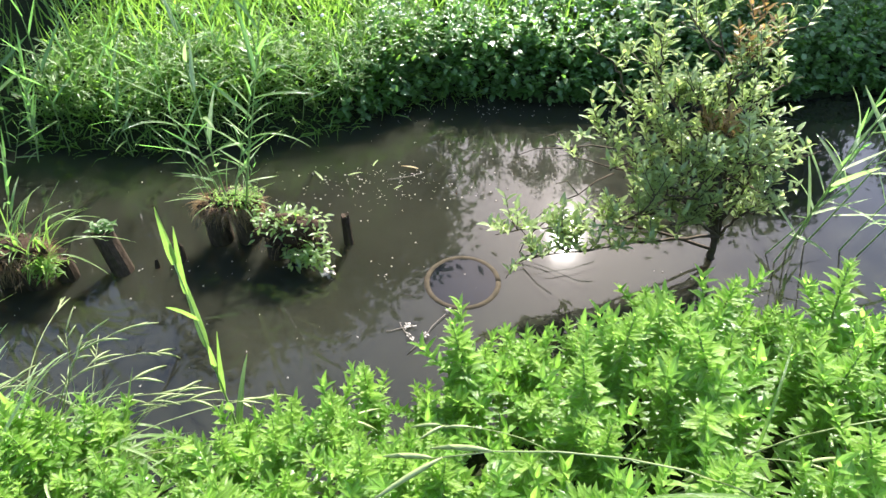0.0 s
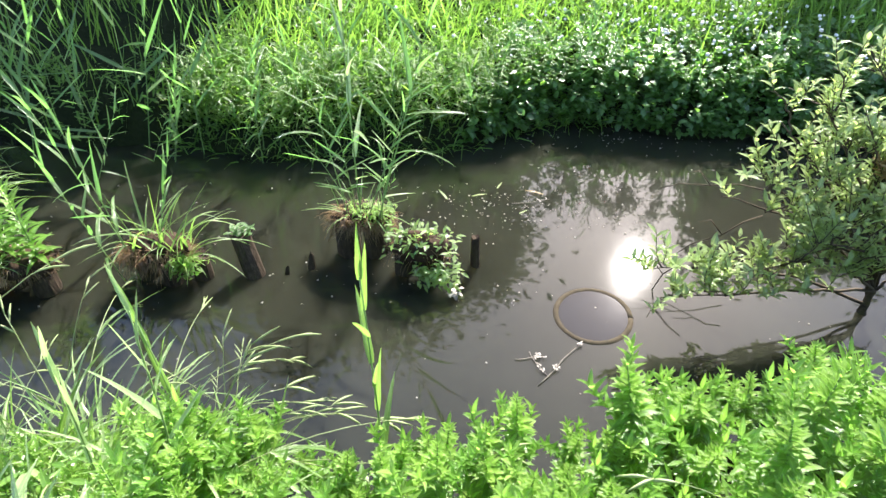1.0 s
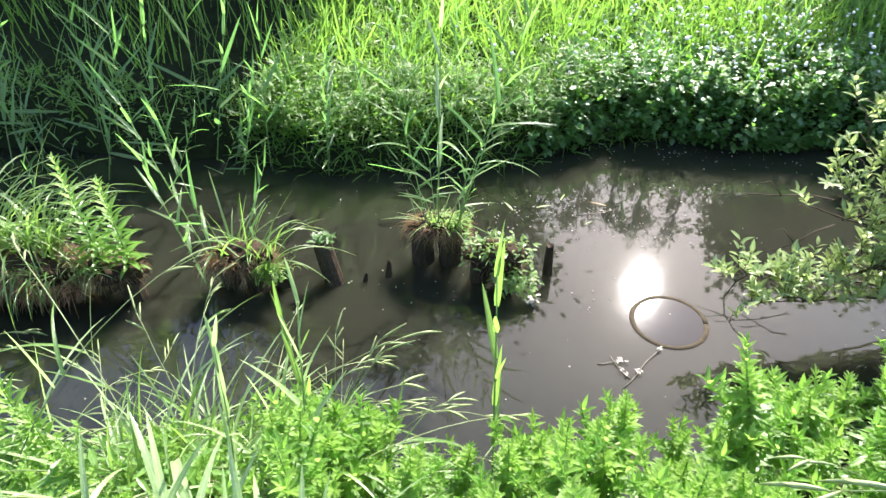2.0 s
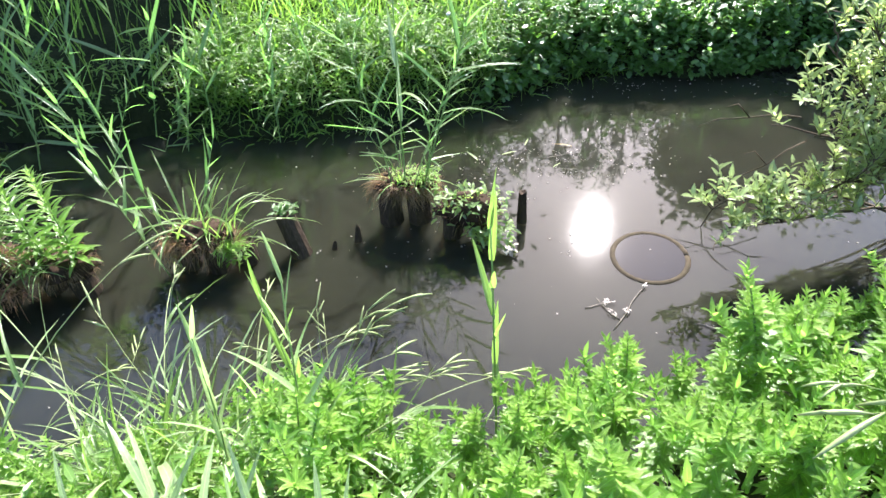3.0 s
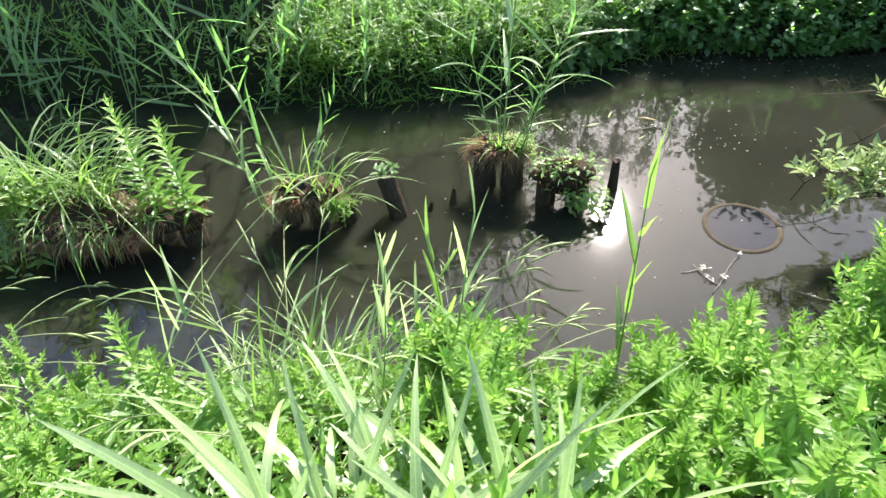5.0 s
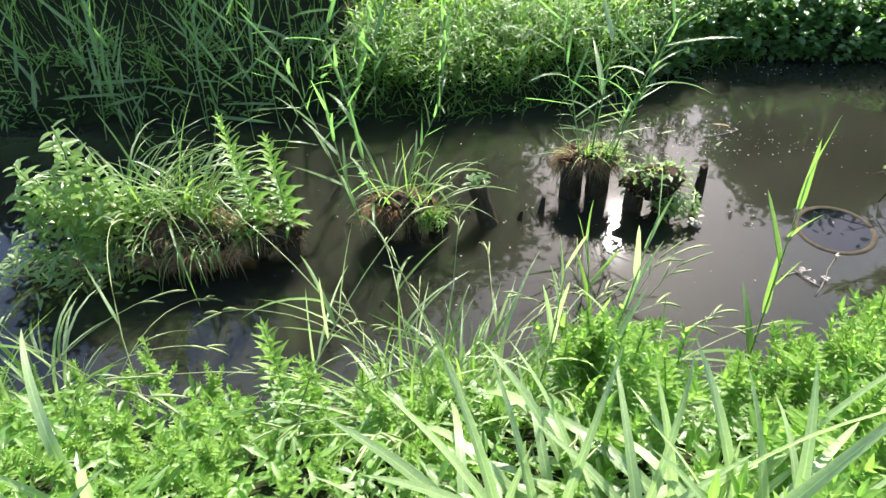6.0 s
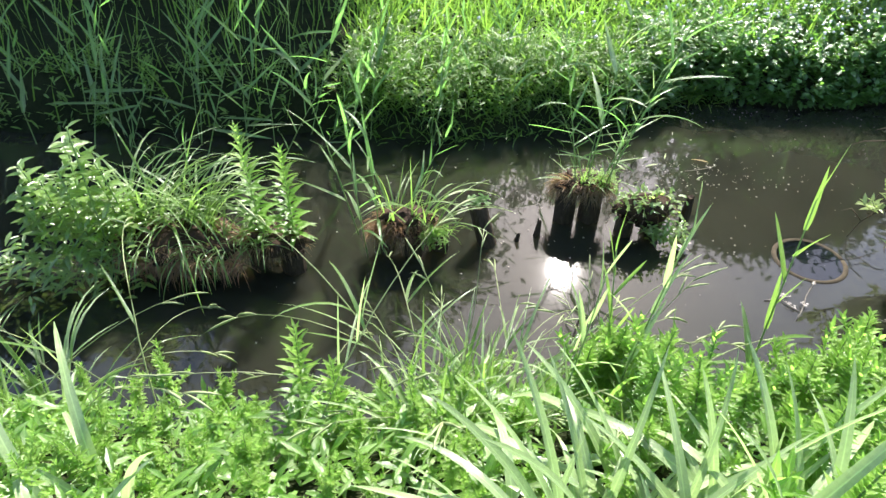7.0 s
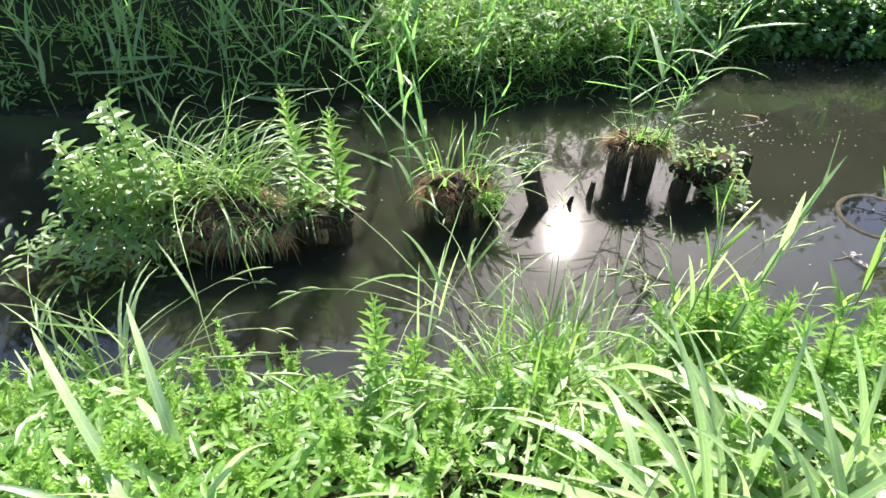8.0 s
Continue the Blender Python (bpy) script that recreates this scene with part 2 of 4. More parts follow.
def along(pts, s):
    x = s * (len(pts) - 1)
    i = min(int(x), len(pts) - 2)
    return pts[i].lerp(pts[i + 1], x - i), (pts[i + 1] - pts[i]).normalized()


def smooth(x):
    x = min(1.0, max(0.0, x))
    return x * x * (3 - 2 * x)


R = random.uniform


def heading(a, rise):
    return Vector((math.cos(a) * math.cos(rise), math.sin(a) * math.cos(rise), math.sin(rise)))


# ---- ground and water ----
def near_edge(x):
    return 1.22 + 0.5 * smooth((x + 0.6) / 1.7) - 0.12 * smooth((-1.8 - x) / 2.0) + 0.06 * math.sin(x * 3.1)


def far_edge(x):
    return 3.72 + 0.62 * smooth((x + 1.5) / 1.6) + 0.05 * math.sin(x * 4.3 + 1)


def height(x, y):
    a, b = near_edge(x) - y, y - far_edge(x)
    if a > 0:
        z = 0.02 + 0.78 * (1 - math.exp(-a / 0.75))
    elif b > 0:
        z = 0.03 + 0.22 * (1 - math.exp(-b / 0.09)) + 0.11 * min(b, 4.0)
    else:
        z = -0.38 * smooth(min(-a, -b) / 0.35) + 0.02
    return z + 0.03 * noise.noise(Vector((x * 2.1, y * 2.1, 0.3))) + 0.012 * noise.noise(Vector((x * 9, y * 9, 1.3)))


def spread(lo, hi, step, far):
    inner = list(np.arange(lo, hi, step))
    outer = [step * 1.6 ** k for k in range(1, 30) if step * 1.6 ** k < far]
    return [lo - o for o in reversed(outer)] + inner + [inner[-1] + o for o in outer]


gx, gy = spread(-6.0, 5.0, 0.09, 400), spread(-1.5, 7.5, 0.07, 400)
ground_shape = Shape()
ground_shape.v = [(x, y, height(x, y)) for y in gy for x in gx]
w = len(gx)
ground_shape.f = [(j * w + i, j * w + i + 1, (j + 1) * w + i + 1, (j + 1) * w + i) for j in range(len(gy) - 1) for i in range(w - 1)]
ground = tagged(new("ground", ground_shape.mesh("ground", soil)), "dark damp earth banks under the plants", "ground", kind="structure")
ws = Shape()
ws.v = [(-60, 0.9, 0), (60, 0.9, 0), (60, 5.2, 0), (-60, 5.2, 0)]
ws.f = [(0, 1, 2, 3)]
water = tagged(new("water", ws.mesh("water", water_skin)), "still silty grey-brown stream water", "water", kind="structure")


# ---- leafy herbs of the near bank ----
def leafy_herb(name, tall, leaves, leaf_len, ratio, label, skin):
    root = tagged(new(name), label, "plant", "leafy plants on the bank")
    pts = bent((0, 0, 0), (R(-0.12, 0.12), R(-0.05, 0.2), 1), tall, R(0, 0.15), 6, 0.05)
    s = Shape()
    s.tube(pts, [0.0045 - 0.0004 * i for i in range(7)], 5)
    part("stem", s, stem_green, root, "thin green stem")
    low, top = Shape(), Shape()
    for i in range(leaves):
        f = i / (leaves - 1)
        p, d = along(pts, 0.15 + 0.85 * f ** 0.75)
        a = i * 2.4 + R(-0.3, 0.3)
        rise = 0.05 + 0.85 * f ** 2 + R(-0.25, 0.25)
        size = leaf_len * (0.75 + 0.45 * math.sin(math.pi * min(1, f * 1.05))) * (1 - 0.45 * f ** 8) * R(0.85, 1.15)
        (top if f > 0.6 else low).blade(p, heading(a, rise) + d * 0.2, size, size * ratio * R(0.9, 1.1), R(0.4, 0.9), 4, 0.3)
    for i in range(5):
        a = i * 1.26 + R(-0.5, 0.5)
        p, d = along(pts, R(0.4, 0.78))
        side_pts = bent(p, heading(a, R(0.6, 0.9)), tall * R(0.22, 0.34), -0.5, 4)
        branch = Shape()
        branch.tube(side_pts, [0.002] * 5, 4)
        for k in range(26):
            q, e = along(side_pts, 0.2 + 0.8 * k / 25)
            size = leaf_len * R(0.55, 0.95)
            branch.blade(q, heading(k * 2.4, R(0.1, 0.5) + 0.6 * (k / 25) ** 2) + e * 0.3, size, size * ratio, R(0.3, 0.8), 3, 0.3)
        part("side_shoot", branch, tip_leaf if i % 2 else skin, root, "leafy side shoot")
    tagged(part("foliage", low, skin, root, "long pointed green leaves"), kind="stuff")
    tagged(part("shoot", top, tip_leaf, root, "bright yellow-green top shoot"), kind="stuff")
    return root


herbs = [leafy_herb("leafy_plant", R(0.46, 0.57), 120, R(0.050, 0.060), 0.29, "bright green leafy plant with pointed leaves on the bank", herb_leaf) for _ in range(7)]
low_herbs = [leafy_herb("low_leafy_plant", R(0.40, 0.5), 110, R(0.038, 0.046), 0.33, "low bright green plant with small leaves on the bank", tip_leaf) for _ in range(6)]
spots = []
random.seed(11)


def place_herbs():
    made = tall_made = low_made = 0
    fixed = [(-1.37, 1.16), (-1.30, 1.06), (-1.45, 1.08), (0.62, 1.58), (0.75, 1.64), (0.9, 1.66), (-0.27, 1.20)]
    for k in range(9000):
        x = R(-4.4, 2.6)
        y = R(0.22, near_edge(x) + 0.12)
        clump = noise.noise(Vector((x * 2.4, y * 2.4, 1.5)))
        gap = 0.125 if x > -1.0 else 0.135
        if k < len(fixed):
            x, y = fixed[k]
        elif any((x - a) ** 2 + (y - b) ** 2 < gap * gap for a, b in spots):
            continue
        spots.append((x, y))
        size = R(0.85, 1.12) * (1.10 if 0.68 < x < 1.4 and y > 1.25 else 0.97 if x > 0.3 else 1.0) * (1.0 - 0.12 * clump) * (0.84 if x < -1.45 else 1.0)
        z = max(height(x, y), 0.0) - 0.02
        m = pose(x, y, z, R(-8, 3), R(-7, 7), R(0, 360)) @ Matrix.Diagonal((size, size, size, 1))
        kind, n = (herbs, tall_made) if x > -1.3 + R(-0.3, 0.3) or k < 3 else (low_herbs, low_made)
        if n < len(kind):
            kind[n].matrix_basis = m
        else:
            copy_thing(kind[n % len(kind)], m)
        if kind is herbs:
            tall_made += 1
        else:
            low_made += 1
        made += 1
        if made >= 330:
            break


place_herbs()
under = Shape()
for _ in range(1500):
    x = R(-4.6, 2.7)
    y = R(0.1, near_edge(x) + 0.08)
    z, h = max(height(x, y), 0.0), R(0.1, 0.3)
    for i in range(7):
        L = R(0.05, 0.1)
        under.blade((x + R(-0.02, 0.02), y + R(-0.02, 0.02), z + h * (i + 1) / 7), heading(R(0, 6.28), R(-0.2, 0.8)), L, L * 0.28, R(0.2, 0.8), 2, 0.25)
tagged(new("undergrowth", under.mesh("undergrowth", herb_leaf)), "low leafy undergrowth between the bank plants", "plants", kind="stuff")


# ---- stumps and their tussocks ----
def stump(x, y, top, r, lean=(0, 0), label="dark rotten wooden stake standing in the water", sides=11, taper=0.12):
    s, n = Shape(), 9
    seed = x * 7 + y
    for i in range(n + 1):
        u = i / n
        z = -0.32 + (top + 0.32) * u
        for j in range(sides):
            t = 2 * math.pi * j / sides
            g = 1 - taper * u ** 2 + 0.22 * noise.noise(Vector((math.cos(t) * 1.6, math.sin(t) * 1.6, u * 1.2 + seed))) + 0.06 * noise.noise(Vector((t * 5, u * 3, seed)))
            zz = z + (0.03 * noise.noise(Vector((math.cos(t) * 2, math.sin(t) * 2, seed))) if i == n else 0)
            s.v.append(Vector((x + lean[0] * zz + r * g * math.cos(t), y + lean[1] * zz + r * g * math.sin(t), zz)))
            if i:
                o, q = (i - 1) * sides, (j + 1) % sides
                s.f.append((o + j, o + q, o + q + sides, o + j + sides))
    k = len(s.v)
    s.v.append(Vector((x + lean[0] * top, y + lean[1] * top, top - r * 0.25)))
    for j in range(sides):
        s.f.append((n * sides + j, n * sides + (j + 1) % sides, k))
    return tagged(new("wooden_stake", s.mesh("wooden_stake", bark, False)), label, "stake", "row of old stakes")


stump(-1.70, 2.50, 0.23, 0.060, (-0.28, 0.25))
stump(-2.27, 2.42, 0.17, 0.064)
stump(-2.11, 2.39, 0.16, 0.058)
stump(-1.97, 2.45, 0.15, 0.058)
stump(-1.53, 2.52, 0.055, 0.032, (0.2, 0), "short rotten stub of a stake just above water", 9, 0.75)
stump(-1.41, 2.58, 0.10, 0.036, (0.1, 0), "short rotten stub of a stake just above water", 9, 0.65)
stump(-1.235, 2.74, 0.22, 0.068)
stump(-1.085, 2.75, 0.22, 0.064)
stump(-0.90, 2.62, 0.12, 0.06)
stump(-0.72, 2.66, 0.14, 0.065)
stump(-0.52, 2.71, 0.20, 0.034, (0, 0), "thin dark stake with a worn top in the water", 9, 0.35)
for k in range(5):
    stump(-2.75 - 0.19 * k, 2.24 + 0.05 * math.sin(k * 2), 0.12, 0.07)


def tussock(name, centre, size, blades, blade_len, roots, label, lean=0.9, tangle=0.0):
    """A clod of roots with grass standing on it."""
    c = Vector(centre)
    root = tagged(new(name), label, "grass tussock", "tussocks on the stakes")
    s = Shape()
    s.lump(c + Vector((0, 0, size[2] * 0.2)), (size[0] * 0.95, size[1], size[2] * 1.15), 0.6, c.x * 3, 10, 18)
    part("clod", s, mud, root, "dark root clod")
    s = Shape()
    for _ in range(roots):
        a, u = R(0, 6.28), R(0.25, 1) ** 0.5
        p = c + Vector((math.cos(a) * size[0] * u, math.sin(a) * size[1] * u, size[2] * (0.95 * math.sqrt(max(0, 1 - u * u)) - R(0, 0.9) * (u > 0.8))))
        s.strip(p, heading(a + R(-0.9, 0.9), R(-1.3, 0.5)), R(0.03, 0.12), 0.0030, R(0.8, 3.0), 3)
    part("root_mat", s, root_fibre, root, "shaggy brown roots")
    s = Shape()
    for _ in range(blades):
        a, u = R(0, 6.28), R(0, 0.8) ** (0.5 if tangle else 1.0)
        p = c + Vector((math.cos(a) * size[0] * u, math.sin(a) * size[1] * u, size[2] * 0.6))
        a += R(-3.1, 3.1) * tangle
        s.blade(p, heading(a, R(0.25 + 0.35 * tangle, 1.4)), blade_len * R(0.4, 1.15), R(0.006, 0.012), R(0.2, 1.5) * lean, 5, 0.3, "grass")
    part("grass", s, tuft_leaf, root, "yellow-green grass blades")
    return root


def leaf_mass(root, centre, size, count, leaf_len, ratio, material, name, label, rise=(-0.3, 1.0)):
    s, c = Shape(), Vector(centre)
    for _ in range(count):
        q = Vector((max(-0.8, min(0.8, random.gauss(0, 0.45))), max(-0.8, min(0.8, random.gauss(0, 0.45))), R(-0.6, 1)))
        p = c + Vector((q.x * size[0], q.y * size[1], q.z * size[2]))
        L = leaf_len * R(0.6, 1.2)
        s.blade(p, heading(R(0, 6.28), R(*rise)), L, L * ratio, R(0.2, 0.9), 3, 0.25)
    return part(name, s, material, root, label)


random.seed(21)
tA = tussock("grass_tussock", (-2.17, 2.42, 0.18), (0.17, 0.10, 0.065), 24, 0.36, 1300, "grass tussock with shaggy brown roots on rotten stakes", 0.8, 0.8)
arch = Shape()
for k in range(16):
    arch.blade((-2.15 + R(-0.14, 0.16), 2.42 + R(-0.07, 0.07), 0.2), heading(R(-1.2, 1.2) if k % 3 else R(0, 6.28), R(0.75, 1.35)), R(0.30, 0.55), R(0.012, 0.020), R(0.9, 2.2), 8, 0.3, "grass", twist=R(-0.8, 0.8))
tagged(part("arching_grass", arch, tuft_leaf, tA, "long arching grass blades"), kind="stuff")


def thatch(root, centre, size, count, length):
    """Withered reddish stalks matted over the front of a clod."""
    s, c = Shape(), Vector(centre)
    for _ in range(count):
        p = c + Vector((max(-1.0, min(1.0, random.gauss(0, 0.5))) * size[0], R(-1, 1) * size[1], R(-0.5, 1) * size[2]))
        s.strip(p, heading(R(-3.0, -0.1), R(-1.2, 1.0)), length * R(0.4, 1.2), R(0.003, 0.005), R(0.6, 2.6), 4)
    tagged(part("withered_thatch", s, dead_mat, root, "matted reddish-brown withered stalks"), kind="stuff")


thatch(tA, (-2.24, 2.36, 0.20), (0.12, 0.05, 0.04), 300, 0.09)
side_grass = Shape()
for k in range(60):
    side_grass.blade((-2.00 + random.gauss(0, 0.045), 2.37 + R(-0.04, 0.05), 0.17), heading(R(-3.0, 0.6), R(-0.1, 1.3)), R(0.06, 0.15), R(0.006, 0.010), R(0.8, 2.6), 5, 0.3, "grass")
tagged(part("side_grass", side_grass, tip_leaf, tA, "short yellow-green grass over the clod's edge"), kind="stuff")
flag = Shape()
for a, e, L in ((0.1, 0.75, 0.5), (-0.15, 0.95, 0.46), (0.3, 1.15, 0.42), (-0.3, 0.6, 0.4)):
    flag.blade((-1.99, 2.40, 0.18), heading(a, e), L, 0.017, 1.5, 10, 0.3, "grass", twist=0.5)
tagged(part("flag_grass", flag, tuft_leaf, tA, "long blades arching over the water"), kind="stuff")
leaf_mass(tA, (-2.02, 2.36, 0.13), (0.09, 0.06, 0.07), 150, 0.038, 0.4, herb_leaf, "small_herb", "small green leaves")["kind"] = "stuff"
tB = tussock("grass_tussock", (-1.15, 2.76, 0.24), (0.16, 0.08, 0.05), 28, 0.22, 1700, "mossy brown tussock with sparse grass on rotten stakes")
leaf_mass(tB, (-1.09, 2.74, 0.28), (0.15, 0.09, 0.045), 520, 0.022, 0.45, tip_leaf, "moss", "yellow-green moss and seedlings")["kind"] = "stuff"
thatch(tB, (-1.17, 2.70, 0.27), (0.12, 0.05, 0.03), 150, 0.07)
tC = tussock("leafy_tussock", (-0.80, 2.62, 0.16), (0.16, 0.10, 0.08), 12, 0.1, 120, "leafy green tussock hanging over rotten stakes")
leaf_mass(tC, (-0.80, 2.61, 0.20), (0.23, 0.13, 0.085), 270, 0.046, 0.42, mint_leaf, "leaves", "pale green leaves")["kind"] = "stuff"
leaf_mass(tC, (-0.70, 2.50, 0.09), (0.15, 0.07, 0.08), 150, 0.044, 0.45, mint_leaf, "trailing_leaves", "leaves trailing to the water", (-0.9, 0.4))["kind"] = "stuff"
tL = tussock("grass_tussock", (-3.32, 2.22, 0.19), (0.33, 0.17, 0.06), 30, 0.32, 5200, "wide overgrown tussock with long grass and brown roots", 1.3, 1.0)
spike_clod = Shape()
spike_clod.lump((-2.83, 2.26, 0.17), (0.17, 0.11, 0.06), 0.6, 4.0, 10, 18)
part("side_clod", spike_clod, mud, tL, "dark root clod")
fringe = Shape()
for _ in range(900):
    a, u = R(0, 6.28), R(0.5, 1)
    fringe.strip((-2.86 + math.cos(a) * 0.18 * u, 2.26 + math.sin(a) * 0.12 * u, 0.17 + R(-0.02, 0.05)), heading(a, R(-1.3, 0.2)), R(0.03, 0.09), 0.0028, R(0.8, 3.0), 3)
tagged(part("side_fringe", fringe, root_fibre, tL, "shaggy brown roots"), kind="stuff")
long_blades = Shape()
for k in range(150):
    a = R(0, 6.28) if k % 3 else R(-0.5, 0.6)
    long_blades.blade((-3.40 + R(-0.24, 0.24), 2.31 + R(-0.09, 0.09), 0.22), heading(a, R(0.8, 1.35)), R(0.34, 0.78), R(0.010, 0.020), R(1.2, 3.0), 8, 0.35, "grass", twist=R(-0.8, 0.8))
tagged(part("long_grass", long_blades, tuft_leaf, tL, "long arching grass blades"), kind="stuff")
hanging = Shape()
for k in range(75):
    hanging.blade((-3.36 + R(-0.34, 0.30), 2.12 + R(-0.05, 0.06), 0.21), heading(R(-2.5, -0.6), R(0.0, 1.0)), R(0.12, 0.32), R(0.006, 0.012), R(1.6, 3.4), 6, 0.3, "grass", twist=R(-0.6, 0.6))
tagged(part("hanging_grass", hanging, tuft_leaf, tL, "grass hanging over the roots to the water"), kind="stuff")
low_tuft = Shape()
for k in range(70):
    low_tuft.blade((-2.98 + R(-0.16, 0.12), 2.2 + R(-0.06, 0.08), 0.2), heading(R(0, 6.28), R(0.3, 1.2)), R(0.1, 0.26), R(0.006, 0.011), R(0.8, 2.0), 5, 0.3, "grass")
tagged(part("low_grass", low_tuft, tuft_leaf, tL, "short grass over the roots"), kind="stuff")
thatch(tL, (-3.30, 2.08, 0.15), (0.32, 0.05, 0.06), 700, 0.12)
leaf_mass(tL, (-3.74, 2.18, 0.28), (0.30, 0.20, 0.20), 330, 0.085, 0.36, mint_leaf, "shrub_leaves", "pale green lance leaves")["kind"] = "stuff"
leaf_mass(tL, (-4.02, 2.02, 0.14), (0.30, 0.18, 0.16), 150, 0.085, 0.30, mint_leaf, "edge_leaves", "pale leaves at the water's edge", (-0.6, 0.7))["kind"] = "stuff"
for k, (x, y, tall) in enumerate(((-3.66, 2.12, 0.72), (-3.78, 2.2, 0.6), (-3.5, 2.15, 0.5), (-3.9, 2.2, 0.48), (-3.72, 2.1, 0.5), (-3.84, 2.14, 0.42), (-3.58, 2.2, 0.6), (-3.96, 2.12, 0.36))):
    pts = bent((x, y, 0.2), (R(-0.15, 0.1), 0, 1), tall, 0.1, 6, 0.05)
    wand, lf = Shape(), Shape()
    wand.tube(pts, [0.004] * 7, 5)
    for n in range(30):
        p, d = along(pts, 0.15 + 0.84 * n / 29)
        L = R(0.07, 0.1)
        lf.blade(p, heading(n * 2.4, R(0.0, 0.6)), L, L * 0.42, R(0.2, 0.8), 4, 0.25)
    wand_ob = part("wand", wand, stem_green, tL, "upright leafy wand")
    tagged(part("wand_leaves", lf, mint_leaf, wand_ob, "pale toothed leaves"), kind="stuff")
leaf_mass(tL, (-3.72, 2.02, 0.12), (0.34, 0.14, 0.14), 120, 0.075, 0.32, mint_leaf, "drooping_leaves", "pale leaves drooping to the water", (-0.7, 0.5))["kind"] = "stuff"
tops = Shape()
for _ in range(40):
    L = R(0.03, 0.05)
    tops.blade((-1.76 + R(-0.05, 0.05), 2.56 + R(-0.04, 0.04), 0.23 + R(-0.01, 0.03)), heading(R(0, 6.28), R(-0.2, 0.8)), L, L * 0.5, 0.5, 3, 0.2)
tagged(new("stake_seedling", tops.mesh("stake_seedling", round_leaf)), "small pale leafy seedling on the stake top", "plant")


def spire(x, y, z, tall, tilt):
    """A tall leafy spike with narrow leaves all round."""
    root = tagged(new("leafy_spike"), "tall green leafy spike with narrow leaves on the tussock", "plant", "leafy spikes")
    pts = bent((0, 0, 0), (tilt, 0.03, 1), tall, 0.03, 6)
    s = Shape()
    s.tube(pts, [0.005 - 0.0005 * i for i in range(7)], 5)
    part("stem", s, stem_green, root)
    s, t = Shape(), Shape()
    for i in range(84):
        f = i / 83
        p, d = along(pts, 0.05 + 0.94 * f)
        L = 0.125 * (1 - f) ** 0.5 * R(0.8, 1.1) + 0.02
        (t if f > 0.55 else s).blade(p, heading(i * 2.4, 0.25 + 0.7 * f), L, L * 0.19 + 0.003, R(0.4, 0.9), 4, 0.3)
    tagged(part("foliage", s, herb_leaf, root), kind="stuff")
    tagged(part("shoot", t, tip_leaf, root, "yellow-green tip"), kind="stuff")
    root.matrix_basis = pose(x, y, z)
    return root


spire(-2.90, 2.27, 0.17, 0.68, -0.06)
spire(-2.73, 2.26, 0.17, 0.57, -0.02)
spire(-2.46, 1.10, 0.03, 0.70, 0.02)
spire(-2.30, 1.03, 0.05, 0.58, -0.03)


